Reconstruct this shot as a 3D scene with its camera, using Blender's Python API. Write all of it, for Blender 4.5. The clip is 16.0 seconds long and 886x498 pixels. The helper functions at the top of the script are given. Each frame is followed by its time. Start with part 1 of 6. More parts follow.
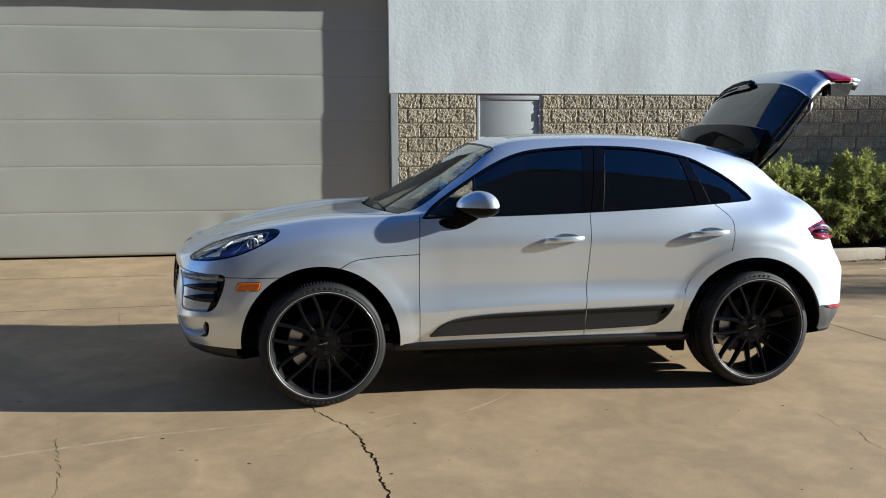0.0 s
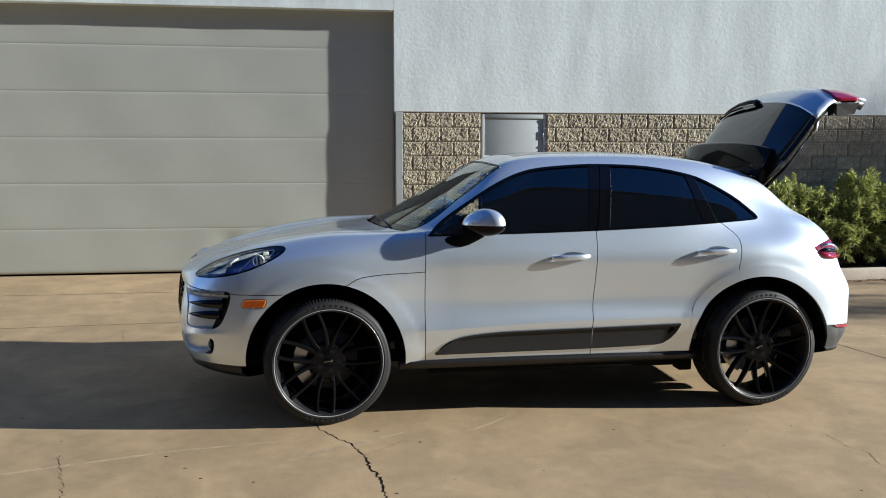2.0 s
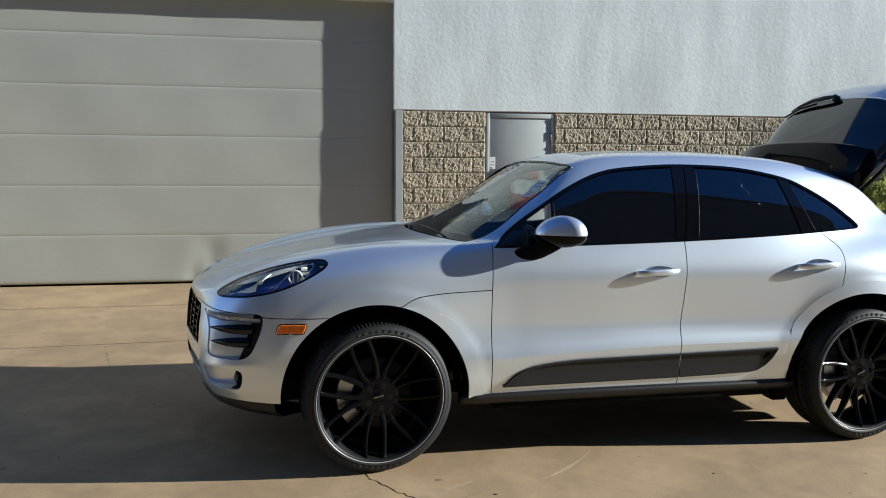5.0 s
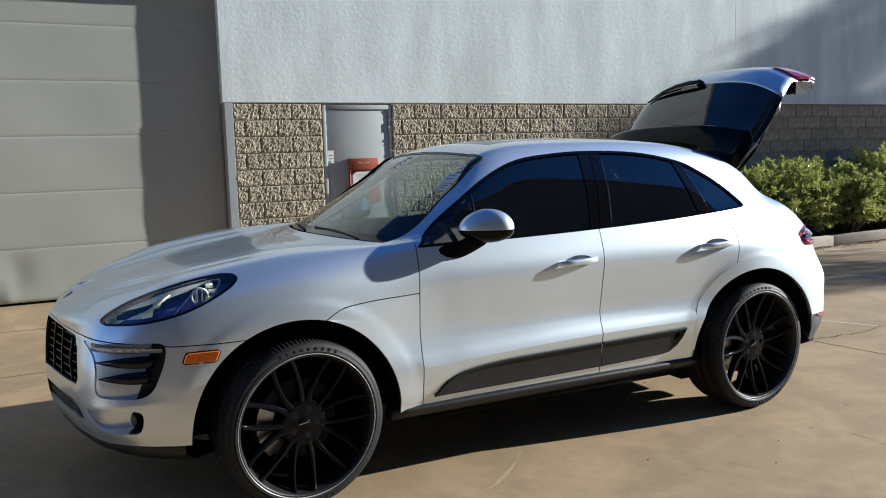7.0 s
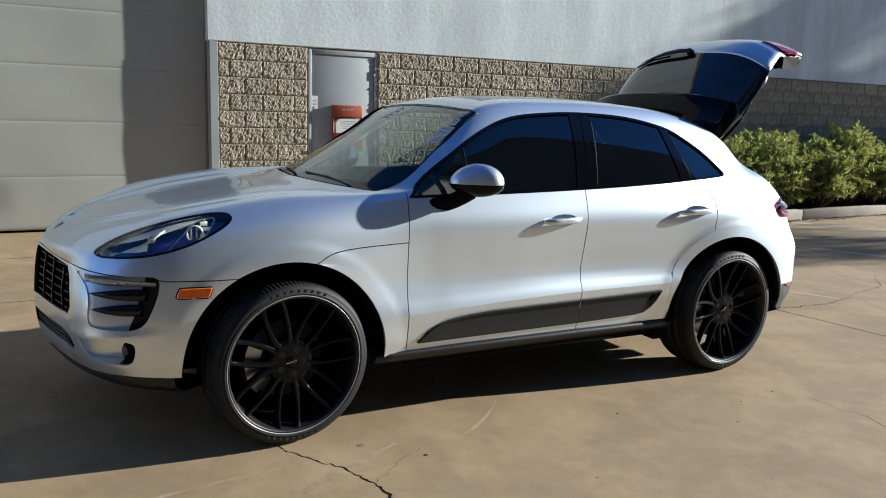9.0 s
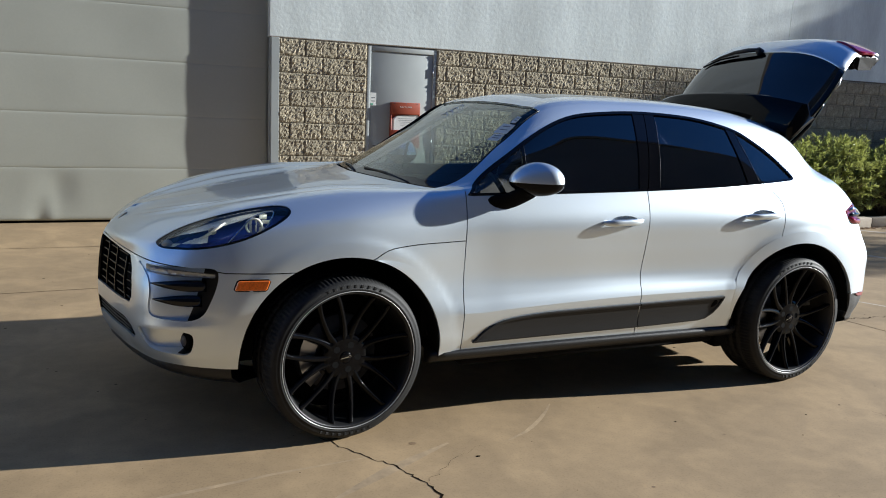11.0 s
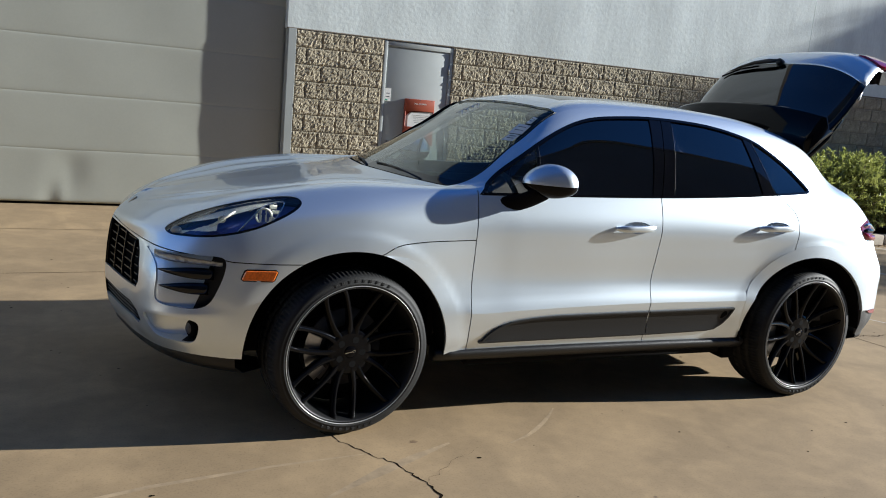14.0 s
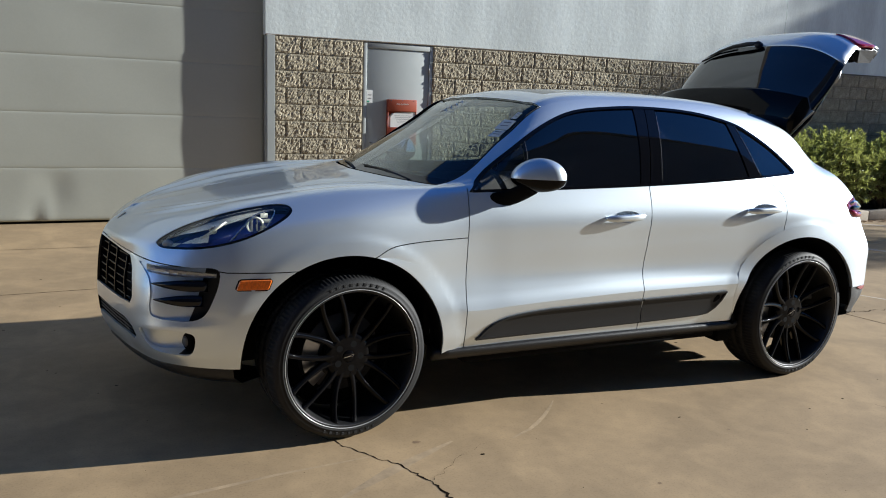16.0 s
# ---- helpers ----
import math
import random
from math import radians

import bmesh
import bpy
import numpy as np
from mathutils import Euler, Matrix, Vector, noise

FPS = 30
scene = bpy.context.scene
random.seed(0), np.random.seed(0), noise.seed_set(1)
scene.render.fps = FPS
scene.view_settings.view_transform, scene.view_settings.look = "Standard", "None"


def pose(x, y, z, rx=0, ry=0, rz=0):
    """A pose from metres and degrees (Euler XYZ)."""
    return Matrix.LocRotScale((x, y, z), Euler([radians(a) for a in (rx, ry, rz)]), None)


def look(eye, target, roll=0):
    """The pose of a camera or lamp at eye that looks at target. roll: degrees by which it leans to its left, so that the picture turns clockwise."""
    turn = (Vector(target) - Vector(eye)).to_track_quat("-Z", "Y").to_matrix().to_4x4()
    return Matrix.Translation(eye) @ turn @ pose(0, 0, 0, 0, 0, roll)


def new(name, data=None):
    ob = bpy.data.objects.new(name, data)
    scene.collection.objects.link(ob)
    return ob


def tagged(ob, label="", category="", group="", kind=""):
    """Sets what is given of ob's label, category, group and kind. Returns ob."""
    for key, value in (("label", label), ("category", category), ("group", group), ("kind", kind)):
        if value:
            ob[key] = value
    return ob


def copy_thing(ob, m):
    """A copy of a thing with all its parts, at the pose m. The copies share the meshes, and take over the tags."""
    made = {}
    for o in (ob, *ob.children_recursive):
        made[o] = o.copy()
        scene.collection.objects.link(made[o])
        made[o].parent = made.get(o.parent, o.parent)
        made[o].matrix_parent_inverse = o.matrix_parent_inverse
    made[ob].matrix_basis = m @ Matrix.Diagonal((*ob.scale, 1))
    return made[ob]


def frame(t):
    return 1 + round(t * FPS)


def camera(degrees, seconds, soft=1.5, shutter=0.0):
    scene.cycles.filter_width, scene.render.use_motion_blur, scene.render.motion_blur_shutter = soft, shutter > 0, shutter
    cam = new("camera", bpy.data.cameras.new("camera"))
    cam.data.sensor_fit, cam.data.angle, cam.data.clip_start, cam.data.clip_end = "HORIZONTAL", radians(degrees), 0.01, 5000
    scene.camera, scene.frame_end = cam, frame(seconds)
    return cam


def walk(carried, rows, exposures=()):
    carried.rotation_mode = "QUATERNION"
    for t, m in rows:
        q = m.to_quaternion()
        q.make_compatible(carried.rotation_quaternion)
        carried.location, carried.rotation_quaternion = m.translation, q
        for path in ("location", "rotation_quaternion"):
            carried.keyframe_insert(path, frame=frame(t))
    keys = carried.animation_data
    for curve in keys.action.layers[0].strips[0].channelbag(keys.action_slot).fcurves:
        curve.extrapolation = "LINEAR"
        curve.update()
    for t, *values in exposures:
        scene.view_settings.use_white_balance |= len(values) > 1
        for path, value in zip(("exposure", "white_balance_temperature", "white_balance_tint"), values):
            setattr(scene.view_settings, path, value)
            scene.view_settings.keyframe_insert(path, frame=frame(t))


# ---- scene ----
cam = camera(58.2, 16.0, soft=1.0)
PATH = [
    (0, (0.06, -4.763, 1.597), (0.334, -2.8, 1.33), -0.2),
    (0.5, (0.062, -4.751, 1.603), (0.33, -2.786, 1.342), -0.3),
    (1, (0.052, -4.746, 1.602), (0.322, -2.779, 1.362), -0.2),
    (1.5, (0.049, -4.759, 1.606), (0.317, -2.79, 1.38), -0.3),
    (2, (0.042, -4.751, 1.591), (0.31, -2.781, 1.37), -0.0),
    (2.5, (0.051, -4.719, 1.57), (0.314, -2.749, 1.345), 0.4),
    (3, (0.119, -4.59, 1.572), (0.388, -2.622, 1.34), 0.4),
    (3.5, (0.1, -4.416, 1.572), (0.365, -2.446, 1.345), 1.0),
    (4, (-0.111, -4.252, 1.579), (0.163, -2.284, 1.345), 0.6),
    (4.2, (-0.18, -4.194, 1.562), (0.093, -2.227, 1.33), 0.4),
    (6.3, (-0.745, -3.463, 1.556), (-0.124, -1.571, 1.37), -0.6),
    (6.5, (-0.772, -3.418, 1.558), (-0.126, -1.535, 1.363), -1.1),
    (7, (-0.93, -3.414, 1.565), (-0.071, -1.623, 1.332), -1.6),
    (7.5, (-1.017, -3.437, 1.576), (-0.016, -1.724, 1.325), -0.2),
    (8, (-1.025, -3.452, 1.581), (-0.02, -1.742, 1.321), 0.8),
    (8.5, (-1.041, -3.456, 1.575), (-0.045, -1.752, 1.257), 1.7),
    (9, (-1.052, -3.453, 1.569), (-0.134, -1.71, 1.22), 1.9),
    (11.5, (-1.054, -3.396, 1.555), (-0.26, -1.595, 1.199), 2.8),
    (12, (-1.05, -3.392, 1.553), (-0.262, -1.589, 1.194), 3.0),
    (12.5, (-1.046, -3.387, 1.549), (-0.265, -1.581, 1.188), 3.3),
    (13, (-1.054, -3.39, 1.552), (-0.283, -1.58, 1.19), 3.8),
    (13.5, (-1.05, -3.383, 1.548), (-0.276, -1.575, 1.186), 4.2),
    (14, (-1.053, -3.373, 1.547), (-0.271, -1.568, 1.187), 5.1),
    (14.5, (-1.068, -3.365, 1.545), (-0.28, -1.562, 1.189), 5.7),
    (15, (-1.063, -3.359, 1.547), (-0.267, -1.561, 1.185), 4.8),
    (15.5, (-1.06, -3.363, 1.551), (-0.255, -1.568, 1.187), 2.8),
    (16, (-1.074, -3.371, 1.552), (-0.265, -1.578, 1.189), 2.2),
]
walk(cam, [(t, look(eye, target, roll)) for t, eye, target, roll in PATH],
     exposures=((0, 1.05, 6150, 8), (4.2, 1.02, 6150, 8), (6.3, .97, 6100, 8), (16, .91, 6150, 8)))

# ---------------------------------------------------------------- light
SUN = Vector((0.945, -0.16, 0.285)).normalized()      # towards the sun
world = bpy.data.worlds.new("sky")
scene.world = world
world.use_nodes = True
wn = world.node_tree
sky = wn.nodes.new("ShaderNodeTexSky")
sky.sky_type, sky.sun_disc = "NISHITA", False
sky.sun_elevation = math.asin(SUN.z)
sky.sun_rotation = math.atan2(SUN.x, SUN.y)
sky.air_density, sky.dust_density, sky.ozone_density = 1.0, 0.0, 5.0
hue = wn.nodes.new("ShaderNodeVectorMath")                # a deep blue desert sky
hue.operation = "MULTIPLY"
hue.inputs[1].default_value = (0.65, 0.965, 1.33)
wn.links.new(sky.outputs[0], hue.inputs[0])
wn.links.new(hue.outputs[0], wn.nodes["Background"].inputs[0])
wn.nodes["Background"].inputs[1].default_value = 0.054
sun = new("sun", bpy.data.lights.new("sun", "SUN"))
sun.data.energy, sun.data.angle, sun.data.color = 5.0, radians(0.53), (1.0, 0.975, 0.92)
sun.matrix_world = look(SUN * 40, (0, 0, 0))

# ---------------------------------------------------------------- materials
def mat(name, base, rough=0.5, metal=0.0, vary=0.0, size=1.0, fine=0.0, fine_size=60.0, bump=0.0, bump_size=80.0, island=0.0, coords="Object", stretch=(1, 1, 1), **extra):
    """A node material: two scales of mottling on the base colour, roughness variation and a bump."""
    m = bpy.data.materials.new(name)
    m.use_nodes = True
    nt = m.node_tree
    p = nt.nodes["Principled BSDF"]
    base = tuple(base)[:3] + (1,)
    p.inputs["Base Color"].default_value = base
    p.inputs["Roughness"].default_value = rough
    p.inputs["Metallic"].default_value = metal
    for key, value in extra.items():
        p.inputs[key.replace("_", " ")].default_value = value
    tc = nt.nodes.new("ShaderNodeTexCoord")
    colour = None
    for amount, scale, detail in ((vary, size, 5), (fine, fine_size, 3)):
        if amount:
            n = nt.nodes.new("ShaderNodeTexNoise")
            n.inputs["Scale"].default_value, n.inputs["Detail"].default_value, n.inputs["Roughness"].default_value = scale, detail, 0.6
            if stretch != (1, 1, 1):
                mp = nt.nodes.new("ShaderNodeMapping")
                mp.inputs["Scale"].default_value = stretch
                nt.links.new(tc.outputs[coords], mp.inputs["Vector"])
                nt.links.new(mp.outputs[0], n.inputs["Vector"])
            else:
                nt.links.new(tc.outputs[coords], n.inputs["Vector"])
            ramp = nt.nodes.new("ShaderNodeMapRange")
            ramp.inputs["From Min"].default_value, ramp.inputs["From Max"].default_value = 0.3, 0.7
            ramp.inputs["To Min"].default_value, ramp.inputs["To Max"].default_value = 1 - amount, 1 + amount
            nt.links.new(n.outputs["Fac"], ramp.inputs["Value"])
            mul = nt.nodes.new("ShaderNodeVectorMath")
            mul.operation = "MULTIPLY"
            if colour is None:
                mul.inputs[0].default_value = base[:3]
            else:
                nt.links.new(colour, mul.inputs[0])
            nt.links.new(ramp.outputs[0], mul.inputs[1])
            colour = mul.outputs[0]
    if island:
        info = nt.nodes.new("ShaderNodeObjectInfo")
        ramp = nt.nodes.new("ShaderNodeMapRange")
        ramp.inputs["To Min"].default_value, ramp.inputs["To Max"].default_value = 1 - island, 1 + island
        nt.links.new(info.outputs["Random"], ramp.inputs["Value"])
        mul = nt.nodes.new("ShaderNodeVectorMath")
        mul.operation = "MULTIPLY"
        if colour is None:
            mul.inputs[0].default_value = base[:3]
        else:
            nt.links.new(colour, mul.inputs[0])
        nt.links.new(ramp.outputs[0], mul.inputs[1])
        colour = mul.outputs[0]
    if colour is not None:
        nt.links.new(colour, p.inputs["Base Color"])
    if bump:
        n = nt.nodes.new("ShaderNodeTexNoise")
        n.inputs["Scale"].default_value, n.inputs["Detail"].default_value, n.inputs["Roughness"].default_value = bump_size, 4, 0.6
        nt.links.new(tc.outputs[coords], n.inputs["Vector"])
        b = nt.nodes.new("ShaderNodeBump")
        b.inputs["Strength"].default_value, b.inputs["Distance"].default_value = 1.0, bump
        nt.links.new(n.outputs["Fac"], b.inputs["Height"])
        nt.links.new(b.outputs[0], p.inputs["Normal"])
    return m


PAINT = mat("silver_paint", (0.78, 0.865, 0.93), 0.385, 0.82, fine=0.05, fine_size=900, Coat_Weight=1.0, Coat_Roughness=0.03)
GLOSS_BLACK = mat("gloss_black", (0.003, 0.003, 0.004), 0.05, vary=0.2, size=8, Specular_IOR_Level=0.40)
SATIN_BLACK = mat("satin_black_plastic", (0.009, 0.009, 0.0095), 0.42, vary=0.2, size=9, bump=0.0006, bump_size=500)
MATT_BLACK = mat("matt_black", (0.005, 0.005, 0.005), 0.9, vary=0.3, size=6, Specular_IOR_Level=0.1)
SMOKED = mat("smoked_lens", (0.20, 0.018, 0.035), 0.05, vary=0.2, size=30, Coat_Weight=0.6)
RUBBER = mat("tyre_rubber", (0.012, 0.0118, 0.0116), 0.62, vary=0.25, size=12, bump=0.0008, bump_size=300, Specular_IOR_Level=0.3)
CHROME = mat("bright_metal", (0.75, 0.76, 0.78), 0.14, 1.0, fine=0.05, fine_size=200)
DISC = mat("brake_iron", (0.10, 0.10, 0.105), 0.5, 0.8, vary=0.15, size=20)
BRUSHED = mat("brushed_steel", (0.42, 0.42, 0.43), 0.35, 1.0, vary=0.1, size=12)
WHEEL_BLACK = mat("wheel_black", (0.003, 0.003, 0.0035), 0.06, vary=0.2, size=8, Specular_IOR_Level=0.15)
DUSTY_TINT = mat("dusty_tinted_glass", (0.020, 0.022, 0.026), 0.12, Transmission_Weight=1.0, IOR=1.55)
GREY_PANEL = mat("dark_grey_lacquer", (0.026, 0.026, 0.026), 0.36, 0.0, fine=0.08, fine_size=400, Specular_IOR_Level=0.3)
SCREEN = mat("green_tinted_glass", (0.43, 0.53, 0.49), 0.0, Transmission_Weight=1.0, IOR=1.45)
CLEAR = mat("clear_glass", (0.92, 0.95, 0.94), 0.01, Transmission_Weight=1.0, IOR=1.45)
TINT = mat("tinted_glass", (0.006, 0.0065, 0.009), 0.01, Transmission_Weight=1.0, IOR=1.88)
RED_LENS = mat("red_lens", (0.30, 0.007, 0.03), 0.06, Coat_Weight=1.0, fine=0.1, fine_size=60)
AMBER = mat("amber_lens", (0.80, 0.17, 0.015), 0.12, Coat_Weight=0.8, fine=0.25, fine_size=120)
BLUE_BUCKET = mat("lamp_bucket", (0.022, 0.045, 0.30), 0.28, 0.3, vary=.2, size=14, Coat_Weight=1.0)
PLATE = mat("satin_lamp_plate", (0.86, 0.84, 0.74), 0.45, 0.15, vary=.1, size=20)
CORNER = mat("grey_plastic", (0.42, 0.42, 0.37), 0.4, vary=.15, size=40)
LAMP_REFLECT = mat("lamp_reflector", (0.85, 0.86, 0.88), 0.08, 1.0)
TRIM_GREY = mat("cabin_trim", (0.12, 0.12, 0.12), 0.75, vary=0.15, size=10, bump=0.0005, bump_size=400)
LEATHER = mat("cabin_leather", (0.05, 0.048, 0.046), 0.55, vary=0.15, size=8, bump=0.001, bump_size=200)
STRIPE = mat("pale_stripe", (0.48, 0.48, 0.47), 0.32, 0.35, vary=.08, size=30)
VALANCE_GREY = mat("weathered_grey_plastic", (0.055, 0.054, 0.052), 0.55, vary=0.15, size=12, bump=0.0006, bump_size=400)
WHITE_PAPER = mat("white_paper", (0.78, 0.78, 0.74), 0.8, vary=0.05, size=20)
INK = mat("printed_ink", (0.05, 0.06, 0.09), 0.7, fine=0.2)
STUCCO = mat("painted_stucco", (0.72, 0.772, 0.742), 0.85, vary=0.15, size=0.9, fine=0.05, fine_size=24, bump=0.0030, bump_size=26, stretch=(2.4, 2.4, .55))
GARAGE = mat("garage_door_paint", (0.405, 0.412, 0.352), 0.55, vary=0.05, size=0.8, fine=0.02, fine_size=50, bump=0.0008, bump_size=120)
BLOCK = mat("split_face_block", (0.385, 0.332, 0.232), 0.95, vary=0.26, size=9, fine=0.30, fine_size=70, bump=0.012, bump_size=75, island=0.12)
MORTAR = mat("mortar", (0.24, 0.20, 0.15), 0.95, vary=0.15, size=6, bump=0.003, bump_size=120)
GREY_STEEL = mat("grey_painted_steel", (0.385, 0.41, 0.395), 0.5, vary=0.05, size=2.5, bump=0.0006, bump_size=150)
CONCRETE = mat("worn_concrete", (0.362, 0.252, 0.134), 0.85, vary=0.17, size=0.5, fine=0.07, fine_size=11, bump=0.0003, bump_size=60)
ct = CONCRETE.node_tree
cp = ct.nodes["Principled BSDF"]
blot, pore, pos = ct.nodes.new("ShaderNodeTexNoise"), ct.nodes.new("ShaderNodeTexNoise"), ct.nodes.new("ShaderNodeTexCoord")
blot.inputs["Scale"].default_value, blot.inputs["Detail"].default_value, blot.inputs["Distortion"].default_value = 2.3, 7, 0.8
pore.inputs["Scale"].default_value, pore.inputs["Detail"].default_value = 95, 3
shade = cp.inputs["Base Color"].links[0].from_socket
for tex, lo, hi, least, most in ((blot, .42, .62, .88, 1.07), (pore, .30, .48, .86, 1.02)):
    rng, mul = ct.nodes.new("ShaderNodeMapRange"), ct.nodes.new("ShaderNodeVectorMath")
    mul.operation = "MULTIPLY"
    for key, value in (("From Min", lo), ("From Max", hi), ("To Min", least), ("To Max", most)):
        rng.inputs[key].default_value = value
    ct.links.new(pos.outputs["Object"], tex.inputs["Vector"])
    ct.links.new(tex.outputs["Fac"], rng.inputs["Value"])
    ct.links.new(shade, mul.inputs[0])
    ct.links.new(rng.outputs[0], mul.inputs[1])
    shade = mul.outputs[0]
ct.links.new(shade, cp.inputs["Base Color"])
KERB = mat("kerb_concrete", (0.35, 0.295, 0.225), 0.9, vary=0.15, size=2.2, fine=0.1, fine_size=40, bump=0.003, bump_size=70, island=0.06)
SOIL = mat("soil", (0.10, 0.075, 0.05), 0.95, vary=0.3, size=3, fine=0.3, fine_size=40, bump=0.01, bump_size=30)
LEAF = mat("oleander_leaf", (0.25, 0.285, 0.125), 0.30, vary=0.35, size=2.2, island=0.15)
lt = LEAF.node_tree
geo, tone, tint = lt.nodes.new("ShaderNodeNewGeometry"), lt.nodes.new("ShaderNodeMapRange"), lt.nodes.new("ShaderNodeVectorMath")
tint.operation = "MULTIPLY"
tone.inputs["To Min"].default_value, tone.inputs["To Max"].default_value = 0.45, 1.65
lt.links.new(geo.outputs["Random Per Island"], tone.inputs["Value"])
lt.links.new(lt.nodes["Principled BSDF"].inputs["Base Color"].links[0].from_socket, tint.inputs[0])
lt.links.new(tone.outputs[0], tint.inputs[1])
lt.links.new(tint.outputs[0], lt.nodes["Principled BSDF"].inputs["Base Color"])
trans, mix = lt.nodes.new("ShaderNodeBsdfTranslucent"), lt.nodes.new("ShaderNodeMixShader")
trans.inputs["Color"].default_value, mix.inputs[0].default_value = (0.48, 0.50, 0.13, 1), 0.38
lt.links.new(lt.nodes["Principled BSDF"].outputs[0], mix.inputs[1])
lt.links.new(trans.outputs[0], mix.inputs[2])
lt.links.new(mix.outputs[0], lt.nodes["Material Output"].inputs["Surface"])
BARK = mat("bark", (0.12, 0.085, 0.055), 0.9, vary=0.3, size=10, bump=0.006, bump_size=40)
ORANGE = mat("rust_orange_plastic", (0.36, 0.066, 0.026), 0.5, vary=0.08, size=6)
WORN_PAINT = mat("worn_line_paint", (0.47, 0.40, 0.315), 0.85, vary=0.2, size=5, fine=0.25, fine_size=50)
JOINT = mat("joint_dirt", (0.06, 0.042, 0.028), 1.0, vary=0.35, size=8, Specular_IOR_Level=0.0)
CRACK = mat("crack_dirt", (0.018, 0.013, 0.009), 1.0, vary=0.3, size=20, Specular_IOR_Level=0.0)


# ---------------------------------------------------------------- building blocks
def link(name, bm, material, parent=None, label="", smooth=True):
    me = bpy.data.meshes.new(name)
    bmesh.ops.recalc_face_normals(bm, faces=bm.faces) if not bm.faces.layers.int.get("keep") else None
    bm.to_mesh(me)
    bm.free()
    me.materials.append(material)
    if smooth:
        me.polygons.foreach_set("use_smooth", [True] * len(me.polygons))
    ob = new(name, me)
    if parent is not None:
        ob.parent = parent
    if label:
        ob["label"] = label
    return ob


def part(name, bm, material, parent, label="", smooth=True):
    return link(name, bm, material, parent, label, smooth)


def box(bm, x0, x1, y0, y1, z0, z1, bevel=0.0, seg=2):
    r = bmesh.ops.create_cube(bm, size=1.0)["verts"]
    for v in r:
        v.co = Vector((x0 + (v.co.x + 0.5) * (x1 - x0), y0 + (v.co.y + 0.5) * (y1 - y0), z0 + (v.co.z + 0.5) * (z1 - z0)))
    if bevel:
        edges = list({e for v in r for e in v.link_edges})
        bmesh.ops.bevel(bm, geom=edges, offset=bevel, segments=seg, affect="EDGES", profile=0.5)
    return bm


def boxed(x0, x1, y0, y1, z0, z1, bevel=0.0, seg=2):
    return box(bmesh.new(), x0, x1, y0, y1, z0, z1, bevel, seg)


def tube(bm, path, radius, sides=8):
    """A round bar along a list of points; radius may be one number or one a point."""
    path = [Vector(p) for p in path]
    rings = []
    for i, p in enumerate(path):
        t = (path[min(i + 1, len(path) - 1)] - path[max(i - 1, 0)]).normalized()
        a = t.orthogonal().normalized() if i == 0 else (a - t * a.dot(t)).normalized()
        b = t.cross(a)
        r = radius[i] if isinstance(radius, (list, tuple)) else radius
        rings.append([bm.verts.new(p + (a * math.cos(k * math.tau / sides) + b * math.sin(k * math.tau / sides)) * r) for k in range(sides)])
    for r0, r1 in zip(rings, rings[1:]):
        for k in range(sides):
            bm.faces.new((r0[k], r0[(k + 1) % sides], r1[(k + 1) % sides], r1[k]))
    bm.faces.new(rings[0][::-1]), bm.faces.new(rings[-1])
    return bm


def thing(name, label, category, group="", at=(0, 0, 0)):
    ob = new(name)
    ob.empty_display_size = 0.1
    ob.location = at
    return tagged(ob, label, category, group)


def prism(outline, y0, y1, bevel=0.0):
    """A slab with the outline [(x, z), ...] between two depths in y."""
    bm = bmesh.new()
    a = [bm.verts.new((x, y0, z)) for x, z in outline]
    b = [bm.verts.new((x, y1, z)) for x, z in outline]
    bm.faces.new(a), bm.faces.new(b[::-1])
    n = len(outline)
    for i in range(n):
        bm.faces.new((a[i], b[i], b[(i + 1) % n], a[(i + 1) % n]))
    bmesh.ops.recalc_face_normals(bm, faces=bm.faces)
    if bevel:
        bmesh.ops.bevel(bm, geom=list(bm.edges), offset=bevel, segments=2, affect="EDGES", profile=0.5)
    return bm


# ---------------------------------------------------------------- the lot and the building
WALL_Y, DOOR_Y, GARAGE_Y = 6.10, 6.118, 6.29
TOP = 2.245                     # top of the block wall

def structure(ob, label, category):
    return tagged(ob, label, category, kind="structure")


def build_ground():
    """One sheet to the horizon, with two sunken joints."""
    gx, gy = [-500.0, 4.498, 4.506, 500.0], [-500.0, 3.196, 3.204, 500.0]
    bm = bmesh.new()
    vs = {(i, j): bm.verts.new((x, y, 0)) for i, x in enumerate(gx) for j, y in enumerate(gy)}
    for i in range(3):
        for j in range(3):
            bm.faces.new((vs[i, j], vs[i + 1, j], vs[i + 1, j + 1], vs[i, j + 1]))
    for v in bm.verts:                                    # joints run a little askew to the wall
        x, y = v.co.x, v.co.y
        if abs(x) < 400:
            v.co.x = x - .17 * max(-8.0, min(8.0, y - .5))
        if abs(y) < 400:
            v.co.y = y + .012 * max(-30, min(30, x))
    structure(link("ground", bm, CONCRETE, smooth=False), "worn tan concrete yard with joints and cracks", "ground")


build_ground()


